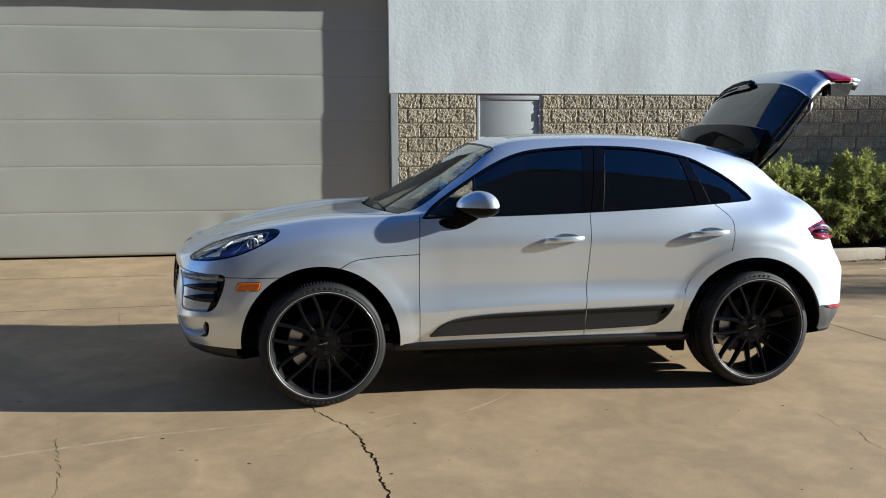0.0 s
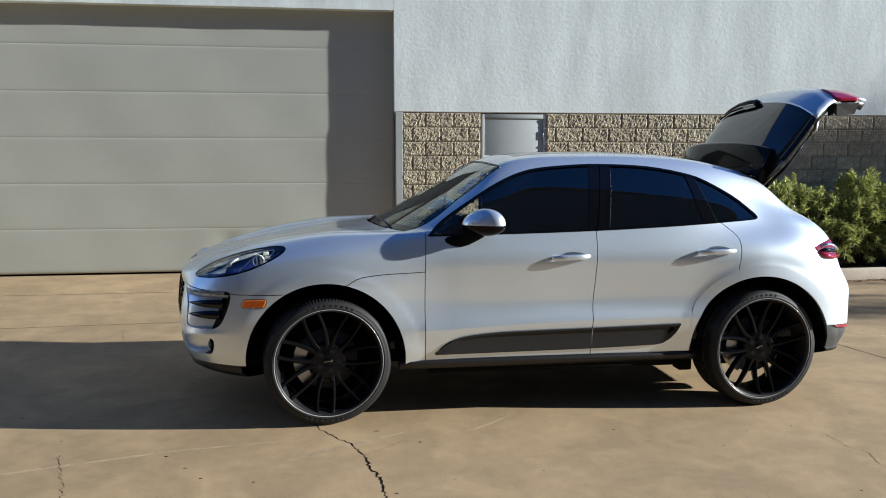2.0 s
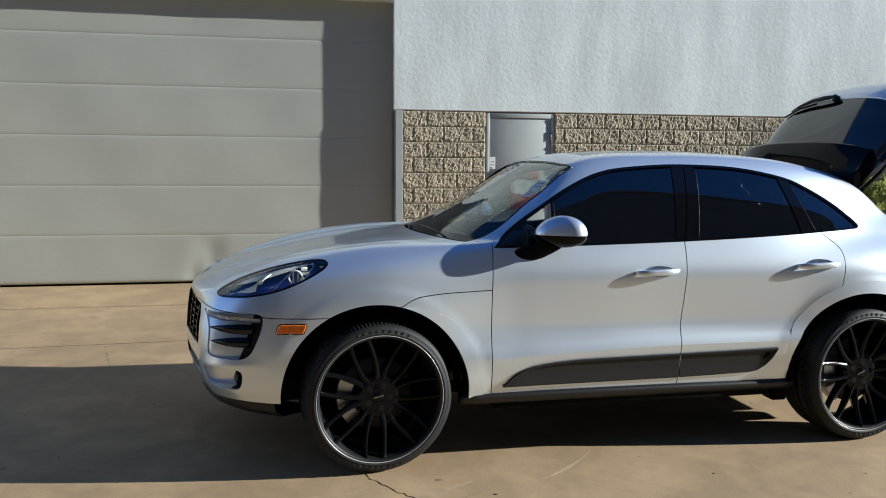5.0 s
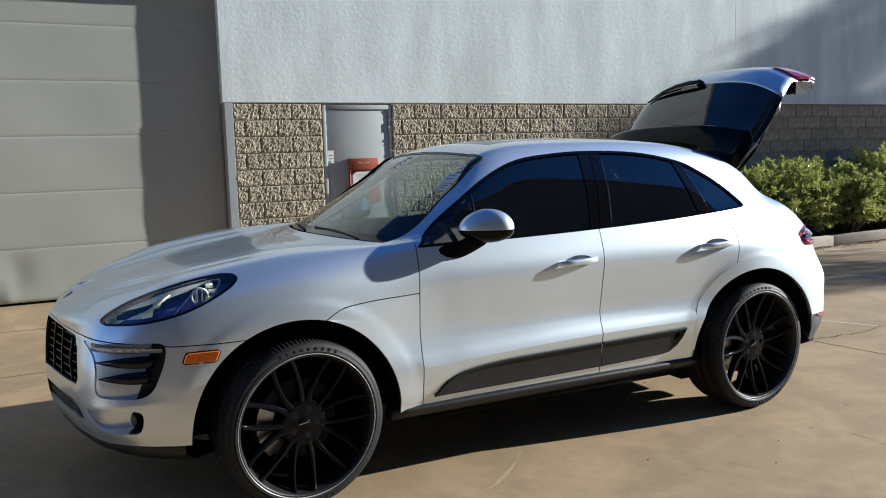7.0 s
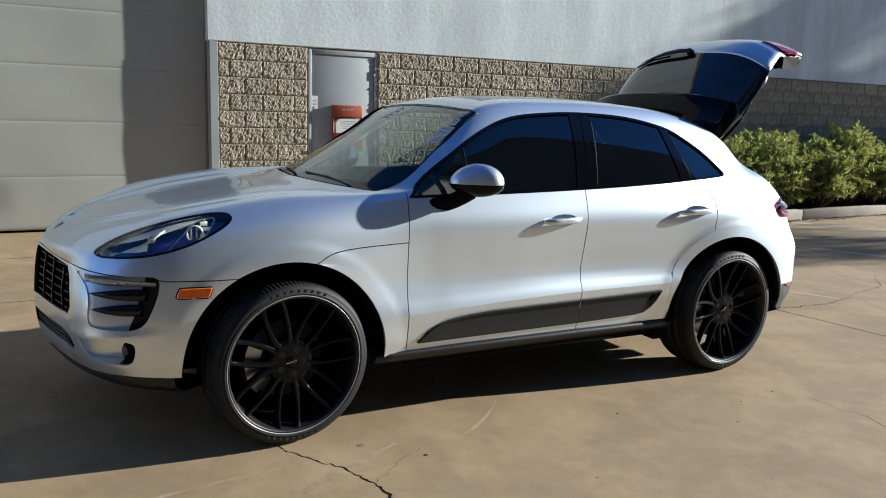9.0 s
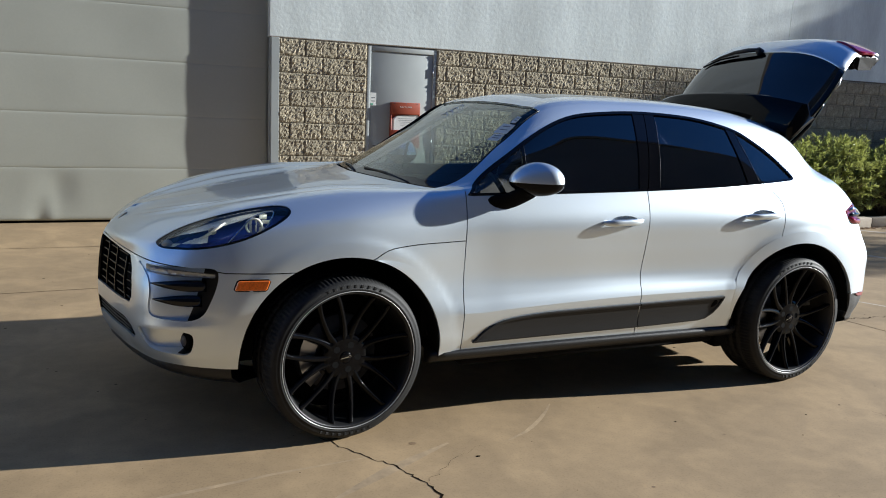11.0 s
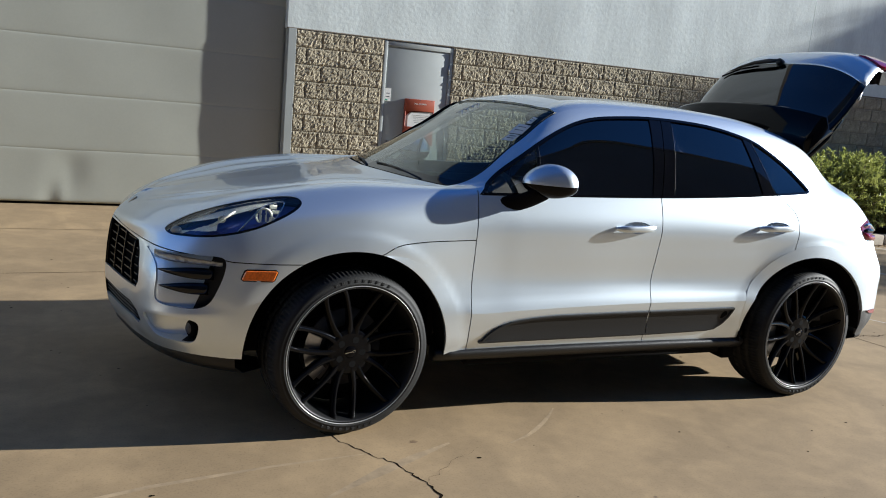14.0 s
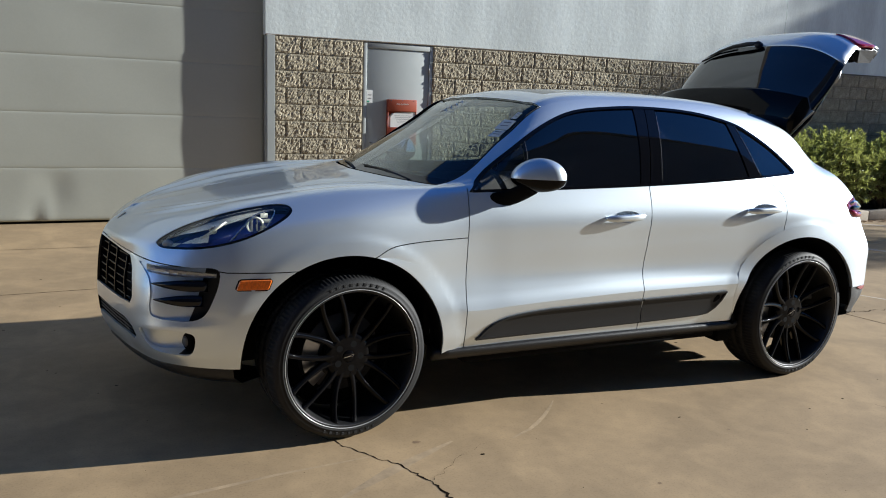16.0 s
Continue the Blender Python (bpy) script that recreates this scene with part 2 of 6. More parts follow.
def ribbon(name, path, widths, z, material, label, category, jag=0.0, seed=1):
    """A thin uneven strip on the ground."""
    rnd = random.Random(seed)
    fine = []
    for a, b in zip(path, path[1:]):
        n = max(2, int(math.hypot(b[0] - a[0], b[1] - a[1]) / .022)) if jag else 6
        for k in range(n):
            t = k / n
            fine.append((a[0] + (b[0] - a[0]) * t + rnd.uniform(-jag, jag), a[1] + (b[1] - a[1]) * t + rnd.uniform(-jag, jag)))
    fine.append(path[-1])
    bm = bmesh.new()
    rows = []
    for i, (x, y) in enumerate(fine):
        a, b = fine[max(i - 1, 0)], fine[min(i + 1, len(fine) - 1)]
        l = math.hypot(b[0] - a[0], b[1] - a[1]) or 1
        w = np.interp(i / (len(fine) - 1), np.linspace(0, 1, len(widths)), widths) * (rnd.uniform(.25, 1.6) if jag else 1)
        nx, ny = -(b[1] - a[1]) / l * w, (b[0] - a[0]) / l * w
        rows.append((bm.verts.new((x + nx, y + ny, z)), bm.verts.new((x - nx, y - ny, z))))
    for (a, b), (c, d) in zip(rows, rows[1:]):
        bm.faces.new((a, b, d, c))
    return structure(link(name, bm, material, smooth=False), label, category)


CRACK_PATH = [(-.12, .02), (-.04, -.15), (.04, -.28), (.10, -.36), (.15, -.47), (.19, -.60), (.20, -.72), (.24, -.86), (.26, -.97), (.26, -1.11), (.28, -1.22), (.30, -1.40), (.33, -1.8), (.30, -2.4)]
ribbon("ground_crack", CRACK_PATH, (.002, .0048, .006, .0055, .005), .0009, CRACK, "dark jagged crack in the concrete", "crack", .010, 4)
ribbon("ground_crack", [(4.42, 1.02), (4.75, .97), (5.17, .97), (5.33, 1.02), (5.52, 1.06), (5.77, 1.16), (6.12, 1.22), (6.29, 1.28), (6.54, 1.53), (6.78, 1.67)], (.004, .003, .0012, .003, .0008), .0009, JOINT, "thin broken crack in the concrete", "crack", .022, 5)
ribbon("ground_joint", [(4.438 - .141 * (y - 1.035) + .004 * math.sin(3 * y), y) for y in (3.1, 2.2, 1.6, 1.035, .58, .12, -.4, -1.0, -1.9, -3.0, -4.6, -7.0)], (.004, .005, .004, .006, .005), .0008, JOINT, "narrow dirt-filled joint in the concrete", "joint")
ribbon("ground_joint", [(x, 3.285 + .055 * (x + 1.34) + .004 * math.sin(4 * x)) for x in (-9, -7, -5.5, -4, -2.8, -1.6, -1.1, -.4, .8, 2.4, 4.1)], (.004, .006, .005, .006, .004), .0008, JOINT, "narrow dirt-filled joint in the concrete", "joint")
ribbon("ground_crack", [(-1.46, -.35), (-1.40, -.52), (-1.36, -.63), (-1.27, -.88), (-1.2, -1.2)], (.0008, .0014, .0008), .0009, CRACK, "faint broken crack in the concrete", "crack", .014, 6)
ribbon("ground_crack", [(-2.0, 3.17), (-1.90, 2.75), (-1.80, 2.35)], (.0008, .0010, .0006), .0009, JOINT, "faint crack in the concrete", "crack", .014, 7)
SCUFF = mat("scuffed_concrete", (0.392, 0.284, 0.166), 0.85, vary=0.25, size=3, fine=0.15, fine_size=26)
ribbon("ground_scuff", [(-2.6, -.72), (-1.67, -.58), (-1.32, -.48), (-.88, -.36), (-.4, -.29), (.03, -.255)], (.006, .014, .012, .004), .0005, SCUFF, "pale scuff line on the concrete", "scuff")
ribbon("ground_scuff", [(-.25, -.60), (.05, -.42), (.24, -.32), (.43, -.225)], (.006, .030, .022, .006), .0005, SCUFF, "pale tyre scuff on the concrete", "scuff")
ribbon("ground_scuff", [(1.16, .07), (1.09, -.01), (1.01, -.09), (.93, -.16), (.85, -.22), (.72, -.285)], (.003, .010, .012, .004), .0005, SCUFF, "faint curved tyre scuff on the concrete", "scuff")
ribbon("ground_crack", [(.20, -.55), (.29, -.47), (.385, -.393), (.477, -.342), (.574, -.295)], (.0009, .0006, .0005), .0009, CRACK, "hairline branch of the crack", "crack", .012, 9)
ribbon("ground_crack", [(2.85, -.55), (2.87, -.67), (2.855, -.80), (2.93, -.88), (2.87, -1.05), (2.9, -1.3)], (.0008, .0012, .0009), .0009, CRACK, "hairline crack in the concrete", "crack", .014, 10)
STAIN = mat("oil_stain", (0.235, 0.155, 0.085), 0.7, vary=0.2, size=9, fine=0.15, fine_size=40)


def stain(x, y, r, seed):
    """A small dark blot with a ragged rim."""
    rnd = random.Random(seed)
    bm = bmesh.new()
    bm.faces.new([bm.verts.new((x + r * rnd.uniform(.65, 1.1) * math.cos(a), y + r * rnd.uniform(.65, 1.1) * .8 * math.sin(a), .0006)) for a in np.linspace(0, math.tau, 25)[:-1]])
    structure(link("ground_stain", bm, STAIN, smooth=False), "small dark oil stain on the concrete", "stain")


for n, (x, y, r) in enumerate(((.27, -.18, .020), (1.09, -.90, .010), (-.75, -.62, .016), (.62, -.95, .008), (1.8, -.55, .009), (3.9, -.2, .014), (-1.9, .35, .02), (-2.4, 2.1, .015))):
    stain(x, y, r, n)
for k, line in enumerate(([(6.9, 4.3), (7.44, 3.3), (7.93, 2.41), (8.30, 1.7), (9.2, 0.0)], [(9.3, 5.0), (9.63, 4.6), (10.2, 3.9), (10.8, 3.1), (12.2, 1.0)], [(4.98, 1.8), (5.13, 1.5), (5.26, 1.24), (5.36, 1.05)], [(12.4, 5.1), (13.0, 4.4), (13.8, 3.4), (15.0, 1.6)])):
    ribbon("parking_line", line, (.05, .05) if k != 2 else (.012, .02), .0007, WORN_PAINT, "worn white parking line painted on concrete", "parking line")


def speckle():
    """Small stains and grit on the concrete."""
    rnd = random.Random(11)
    bm = bmesh.new()
    for k in range(420):
        x, y = rnd.uniform(-4, 11), rnd.uniform(-2.2, 5.0)
        r = rnd.choice((.003, .004, .005, .008)) * rnd.uniform(.5, 1.2)
        c = [bm.verts.new((x + r * (1 + .5 * rnd.random()) * math.cos(a), y + r * rnd.uniform(.5, 1) * math.sin(a), .0007)) for a in np.linspace(0, math.tau, 7)[:-1]]
        bm.faces.new(c)
    ob = link("grit", bm, CRACK, smooth=False)
    tagged(ob, "dark grit and spots scattered on the concrete", "grit", kind="stuff")


speckle()


def build_building():
    y1 = WALL_Y + .40
    structure(link("wall_north", boxed(.86, 8.826, WALL_Y, y1, TOP, 7.5), STUCCO, smooth=False), "pale blue-grey painted stucco wall above the block", "wall")
    structure(link("wall_north_east", boxed(8.836, 15.0, WALL_Y + .003, y1, TOP, 7.5), STUCCO, smooth=False), "pale blue-grey painted stucco wall past a joint", "wall")
    structure(link("trim_joint", boxed(8.80, 8.86, WALL_Y + .02, y1 - .01, TOP + .002, 7.4), mat("joint_sealant", (.33, .34, .36), .7, vary=.08, size=6), smooth=False), "sealed vertical wall joint", "joint")
    structure(link("wall_header", boxed(-9.0, .857, WALL_Y, y1, 3.575, 7.5), STUCCO, smooth=False), "stucco wall above the garage door", "wall")
    structure(link("wall_pier", boxed(-9.0, -5.2, WALL_Y, y1, -.1, 3.572), STUCCO, smooth=False), "stucco pier beside the garage door", "wall")
    # the shadow line at the stucco's foot, painted as a thin dark strip
    structure(link("trim_drip", boxed(.866, 14.99, WALL_Y - .004, WALL_Y + .05, TOP - .006, TOP + .006), MORTAR, smooth=False), "dark mortar-coloured strip painting the shadow line under the stucco", "trim")
    structure(link("wall_east", boxed(14.6, 15.0, WALL_Y + .42, WALL_Y + 14, -.1, 7.5), STUCCO, smooth=False), "end wall of the building", "wall")
    structure(link("roof", boxed(-9, 15, WALL_Y + .02, WALL_Y + 14, 7.51, 7.7), MORTAR, smooth=False), "flat roof", "roof")
    base = []
    for x0, x1 in ((.965, 2.045), (2.965, 14.985)):
        base.append(structure(link("wall_base", boxed(x0, x1, WALL_Y + .012, y1 - .02, -.1, TOP - .008), MORTAR, smooth=False), "split-face block wall with recessed mortar joints", "wall"))
    # inside of the doorways: its darkness is a matt black sheet
    structure(link("wall_back", boxed(-5.2, 4.0, WALL_Y + .45, WALL_Y + .5, -.1, 3.6), MATT_BLACK, smooth=False), "black sheet standing in for the unlit inside behind the doors", "wall")
    # steel channel at the corner of the garage opening
    bm = boxed(.875, .967, WALL_Y - .008, WALL_Y + .03, 0, TOP - .004, .003)
    box(bm, .872, .884, WALL_Y + .0305, WALL_Y + .2, 0, TOP - .004)
    structure(link("trim_jamb", bm, GREY_STEEL, smooth=False), "grey steel corner guard of the garage opening", "trim")

    # sectional garage door
    door = new("garage_door")
    tagged(door, "beige sectional garage door, closed, dented at the bottom", "garage door")
    seams = (.124, .688, 1.287, 1.888, 2.483, 3.08, 3.68)
    for k, (z0, z1) in enumerate(zip(seams, seams[1:])):
        nx = 150
        bm = bmesh.new()
        grid = []
        for i in range(nx + 1):
            x = -5.19 + 6.056 * i / nx
            col = []
            for j, t in enumerate((0, .012, .035, .10, .25, .5, .75, .90, .965, .988, 1)):
                z = z0 + .003 + (z1 - z0 - .006) * t
                y = GARAGE_Y + (.005 if t in (0, 1) else .0006 if t in (.012, .988) else 0)
                y += .0035 * math.sin(x * 2.1 + k) * math.sin(math.pi * t) + .002 * math.sin(x * 5.3 + 2 * k) * math.sin(math.pi * t)
                if k == 0:                                # the dent
                    g = math.exp(-((x + 1.62) / .10) ** 2 - ((z - .10) / .16) ** 2)
                    y += .013 * g - .006 * math.exp(-((x + 1.50) / .06) ** 2 - ((z - .12) / .2) ** 2)
                    y += .020 * math.exp(-((x + 1.42) / .17) ** 2 - ((z - .44) / .17) ** 2)
                col.append(bm.verts.new((x, y, z)))
            grid.append(col)
        for a, b in zip(grid, grid[1:]):
            for j in range(10):
                bm.faces.new((a[j], b[j], b[j + 1], a[j + 1]))
        s = part("door_section", bm, GARAGE, door)
        so = s.modifiers.new("thickness", "SOLIDIFY")
        so.thickness, so.offset = .04, -1
    part("bottom_seal", boxed(-5.19, .85, GARAGE_Y - .004, GARAGE_Y + .03, .075, .122, .004), MATT_BLACK, door, "black rubber bottom seal")
    part("section_backing", boxed(-5.19, .85, GARAGE_Y + .045, GARAGE_Y + .05, .04, 3.66), MATT_BLACK, door)

    ramp = prism([(0, 0), (1, 0), (1, .076), (.45, .039)], -5.195, .86)
    for v in ramp.verts:                                   # a shallow slope up to the garage door
        x, y, z = v.co
        v.co = Vector((y, 5.15 + x * (GARAGE_Y + .04 - 5.15), z + .003))
    structure(link("threshold", ramp, CONCRETE, smooth=False), "worn concrete slope rising to the garage door", "threshold")
    # man door with its frame
    md = new("steel_door")
    tagged(md, "grey painted steel door, closed, in a grey frame", "door")
    for x0, x1, z0, z1 in ((2.048, 2.092, 0, 2.232), (2.918, 2.962, 0, 2.232)):
        part("door_frame", boxed(x0, x1, WALL_Y + .006, WALL_Y + .13, z0, z1, .004), GREY_STEEL, md)
    part("door_frame", boxed(2.0925, 2.9175, WALL_Y + .006, WALL_Y + .13, 2.165, 2.232, .004), GREY_STEEL, md)
    part("door_leaf", boxed(2.095, 2.915, DOOR_Y, DOOR_Y + .045, .01, 2.162, .003), GREY_STEEL, md, "grey door leaf")
    for z in (.25, 1.10, 1.95):
        part("hinge", tube(bmesh.new(), [(2.917, DOOR_Y - .008, z - .055), (2.917, DOOR_Y - .008, z + .055)], .009, 8), BRUSHED, md, "steel hinge")
    part("door_lever", tube(bmesh.new(), [(2.16, DOOR_Y, 1.02), (2.16, DOOR_Y - .05, 1.02), (2.27, DOOR_Y - .055, 1.02)], .01, 8), BRUSHED, md)
    st = part("door_sticker", boxed(2.10, 2.175, DOOR_Y - .002, DOOR_Y, 1.51, 1.665), WHITE_PAPER, md, "small white and green notice", False)
    part("sticker_mark", boxed(2.105, 2.135, DOOR_Y - .0035, DOOR_Y - .002, 1.515, 1.535), mat("green_print", (.05, .35, .22), .6, fine=.1), st, "", False)
    for k in range(2):
        part("print_bar", boxed(2.115, 2.16, DOOR_Y - .0035, DOOR_Y - .002, 1.56 + .04 * k, 1.568 + .04 * k), INK, st, "", False)
    # document box on the door
    bx = thing("document_box", "rust-orange plastic document box holding white papers, hung on the door", "document box")
    part("box_back", boxed(2.36, 2.742, DOOR_Y - .016, DOOR_Y - .0005, 1.02, 1.56, .004), ORANGE, bx)
    part("box_front", boxed(2.36, 2.742, DOOR_Y - .066, DOOR_Y - .056, 1.02, 1.22, .004), ORANGE, bx)
    part("box_hood", boxed(2.36, 2.742, DOOR_Y - .066, DOOR_Y - .0165, 1.415, 1.561, .006), ORANGE, bx)
    for x0, x1 in ((2.36, 2.368), (2.734, 2.742)):
        part("box_side", boxed(x0, x1, DOOR_Y - .056, DOOR_Y - .0165, 1.02, 1.414), ORANGE, bx)
    part("box_floor", boxed(2.369, 2.733, DOOR_Y - .0555, DOOR_Y - .0165, 1.02, 1.03), ORANGE, bx)
    for x in (2.40, 2.55, 2.70):
        part("rivet", boxed(x - .005, x + .005, DOOR_Y - .068, DOOR_Y - .065, 1.543, 1.553, .002), INK, bx)
    tx = bpy.data.curves.new("lettering", "FONT")
    tx.body, tx.size, tx.align_x, tx.extrude = "PULL TO OPEN", .024, "CENTER", .0006
    tx.materials.append(WHITE_PAPER)
    t = new("lettering", tx)
    t.parent = bx
    t.matrix_basis = pose(2.551, DOOR_Y - .0675, 1.497, 90, 0, 0)
    for k, (x0, x1, z1, dy) in enumerate(((2.372, 2.60, 1.405, .036), (2.40, 2.730, 1.412, .048))):
        p = part("paper", prism([(x0, 1.05), (x1, 1.05), (x1, z1 - .01), (x1 - .03, z1), (x0 + .05, z1 - .015), (x0, z1 - .06)], DOOR_Y - dy - .002, DOOR_Y - dy), WHITE_PAPER, bx, "", False)
        for i in range(5):
            part("print_bar", boxed(x0 + .05 + .01 * i, x1 - .04, DOOR_Y - dy - .0035, DOOR_Y - dy - .0021, z1 - .05 - .022 * i, z1 - .0475 - .022 * i), INK, p, "", False)
    return base


BASES = build_building()


def build_kerb():
    """Kerb stones along the planting bed, and the bed."""
    def front(x):
        return 4.90 + .047 * (x - 6.8)

    bed = bmesh.new()
    ring = [(5.05, 4.98), (14.9, front(14.9) + .13), (14.9, WALL_Y + .02), (5.05, WALL_Y + .02)]
    lo, hi = [bed.verts.new((x, y, -.02)) for x, y in ring], [bed.verts.new((x, y, .115)) for x, y in ring]
    bed.faces.new(hi)
    for i in range(4):
        bed.faces.new((lo[i], lo[(i + 1) % 4], hi[(i + 1) % 4], hi[i]))
    structure(link("planting_bed", bed, SOIL, smooth=False), "dry soil bed between kerb and wall", "soil")
    kerb = new("kerb")
    structure(kerb, "weathered concrete kerb round the planting bed", "kerb")
    x = 5.0
    rnd = random.Random(3)
    while x < 14.9:
        n = 2.44
        bm = boxed(x + .004, x + n - .004, 0, .15, -.02, .155 + rnd.uniform(-.003, .003), .011, 2)
        for v in bm.verts:
            v.co.y += front(v.co.x)
        part("kerb_stone", bm, KERB, kerb)
        x += n
    part("kerb_stone", boxed(4.95, 5.0995, front(5) + .155, WALL_Y + .02, -.02, .155, .016), KERB, kerb)
    # fallen leaves along the kerb
    rnd = random.Random(8)
    bm = bmesh.new()
    for k in range(900):
        x = 6.0 + 8.5 * rnd.random()
        clump = .5 + .5 * math.sin(x * 2.3) * math.sin(x * .9 + 1)
        y = front(x) - abs(rnd.gauss(0, .05 + .12 * clump * rnd.random())) - .01
        a, l = rnd.uniform(0, 6.3), rnd.uniform(.02, .05)
        c, s = math.cos(a) * l, math.sin(a) * l
        z = .004 + .012 * rnd.random()
        bm.faces.new([bm.verts.new(p) for p in ((x - c, y - s, z), (x - s * .25, y + c * .25, z + .006), (x + c, y + s, z), (x + s * .25, y - c * .25, z + .004))])
    tagged(link("fallen_leaves", bm, mat("dry_leaf", (.22, .13, .06), .8, vary=.4, size=12), smooth=False), "dry brown leaves drifted along the kerb", "leaves", kind="stuff")


build_kerb()


def leaf(bm, at, way, up, length, width):
    """One folded, tapering leaf."""
    way.normalize()
    side = way.cross(up).normalized() * width
    nrm = side.cross(way).normalized()
    tip, mid = at + way * length, at + way * length * .52 - nrm * length * .05
    a, b = bm.verts.new(at), bm.verts.new(tip - nrm * length * .12)
    m = bm.verts.new(mid)
    l0, r0 = bm.verts.new(mid + side + nrm * width * .5), bm.verts.new(mid - side + nrm * width * .5)
    bm.faces.new((a, l0, m)), bm.faces.new((l0, b, m)), bm.faces.new((b, r0, m)), bm.faces.new((r0, a, m))


def build_shrub(seed, rx, ry, h, tips):
    rnd = random.Random(seed)
    sh = new("shrub")
    tagged(sh, "dense oleander shrub with narrow green leaves in a soil bed", "shrub", "shrubs along the wall")
    stems, leaves = bmesh.new(), bmesh.new()
    for k in range(tips):
        a = rnd.uniform(0, math.tau)
        e = math.asin(rnd.uniform(-.75, 1.0))
        f = rnd.uniform(.62, 1.05) * (1 + .13 * math.sin(3 * a + seed) * math.cos(2.3 * e + seed))
        tip = Vector((rx * math.cos(a) * math.cos(e) * f, ry * math.sin(a) * math.cos(e) * f, h * (.50 + .50 * math.sin(e) * f)))
        foot = Vector((.18 * rx * math.cos(a), .18 * ry * math.sin(a), 0))
        if k % 5 == 0:
            mid = foot.lerp(tip, .55) + Vector((0, 0, .08 * h))
            tube(stems, [foot, mid, tip], [.012, .008, .004], 5)
        out = (tip - Vector((0, 0, h * .35))).normalized()
        out = (out + Vector((rnd.gauss(0, .25), rnd.gauss(0, .25), .06))).normalized()
        for i in range(rnd.randint(34, 50)):
            t = rnd.random()
            p = tip - out * (.15 * t)
            w = (out * (1.0 - .75 * t) + Vector((rnd.gauss(0, .6), rnd.gauss(0, .6), rnd.gauss(.05, .45)))).normalized()
            leaf(leaves, p, w, Vector((rnd.gauss(0, .3), rnd.gauss(0, .3), 1)), rnd.uniform(.05, .095), rnd.uniform(.0075, .011))
    part("brushwood", stems, BARK, sh)
    part("foliage", leaves, LEAF, sh, "", False)
    return sh


def plant():
    rnd = random.Random(21)
    kinds = [build_shrub(k, .58 + .05 * (k % 3), .46, 1.14 + .08 * (k % 2), 300) for k in range(4)]
    spots = [(5.75, 1.05), (6.30, 1.02), (7.00, .95), (7.50, 1.08), (8.12, .92), (8.70, .97), (9.42, 1.12), (10.05, 1.0), (10.75, 1.06), (11.55, 1.15), (12.35, .98), (13.1, .92), (13.8, 1.12), (14.45, 1.05)]
    for k, (x, s) in enumerate(spots):
        m = pose(x, 5.50 + rnd.uniform(-.06, .08), .11, 0, 0, rnd.uniform(-25, 25) + (180 if k % 2 else 0)) @ Matrix.Diagonal((1, 1, 1, 1))
        src = kinds[k % 4]
        if k < 4:
            src.matrix_basis = m @ Matrix.Diagonal((s, s, s, 1))
        else:
            keep = src.scale.copy()
            src.scale = (s, s, s)
            copy_thing(src, m)
            src.scale = keep


plant()


def build_tree(x, y, trunk_h, spread, top, seed, clumps, squash=1.0, carve=False):
    """A tree out past the lot's end: trunk, limbs and a broken crown."""
    rnd = random.Random(seed)
    tr = thing("tree", "broad leafy tree beyond the end of the lot", "tree", "trees past the lot", (x, y, 0))
    wood, crown = bmesh.new(), bmesh.new()
    tube(wood, [(0, 0, -.2), (.08, .05, trunk_h * .5), (0, .1, trunk_h)], [.24, .18, .13], 10)
    for k in range(clumps):
        a, e = rnd.uniform(0, math.tau), math.asin(rnd.uniform(-.6, 1))
        f = rnd.uniform(.35, 1.0)
        c = Vector((spread * f * math.cos(a) * math.cos(e), spread * squash * f * math.sin(a) * math.cos(e), (top + trunk_h) / 2 + (top - trunk_h) / 2 * f * math.sin(e)))
        drop = (6.1 - y - c.y) * SUN.z / -SUN.y             # where its shade falls on the wall
        wx, wz = x + c.x - drop * SUN.x / SUN.z, c.z - drop
        if carve and (wz < .95 or wz > 2.25 + .594 * (wx - 7.25) or wz > 2.25 and any(abs(wz - b - .594 * (wx - 12.27)) < w for b, w in ((2.61, .62), (3.85, .32), (5.0, .36)))):
            continue
        if k % 3 == 0:
            tube(wood, [(0, .1, trunk_h * .9), tuple(Vector((0, .1, trunk_h * .9)).lerp(c, .5) + Vector((0, 0, .3))), tuple(c)], [.08, .05, .015], 6)
        wide = .03 if carve else .30
        for i in range(24 if carve else 40):
            p = c + Vector((rnd.gauss(0, .26), rnd.gauss(0, wide), rnd.gauss(0, .22)))
            leaf(crown, p, Vector((rnd.gauss(0, 1), rnd.gauss(0, 1), rnd.gauss(-.2, .6))), Vector((0, 0.1, 1)), rnd.uniform(.18, .36), rnd.uniform(.05, .085))
    part("trunk", wood, BARK, tr)
    part("crown", crown, LEAF, tr, "", False)


build_tree(34.0, 3.0, 4.6, 6.6, 15.0, 2, 700, .34, True)
build_tree(28.0, -.2, 4.6, 2.6, 7.2, 5, 15, .5)


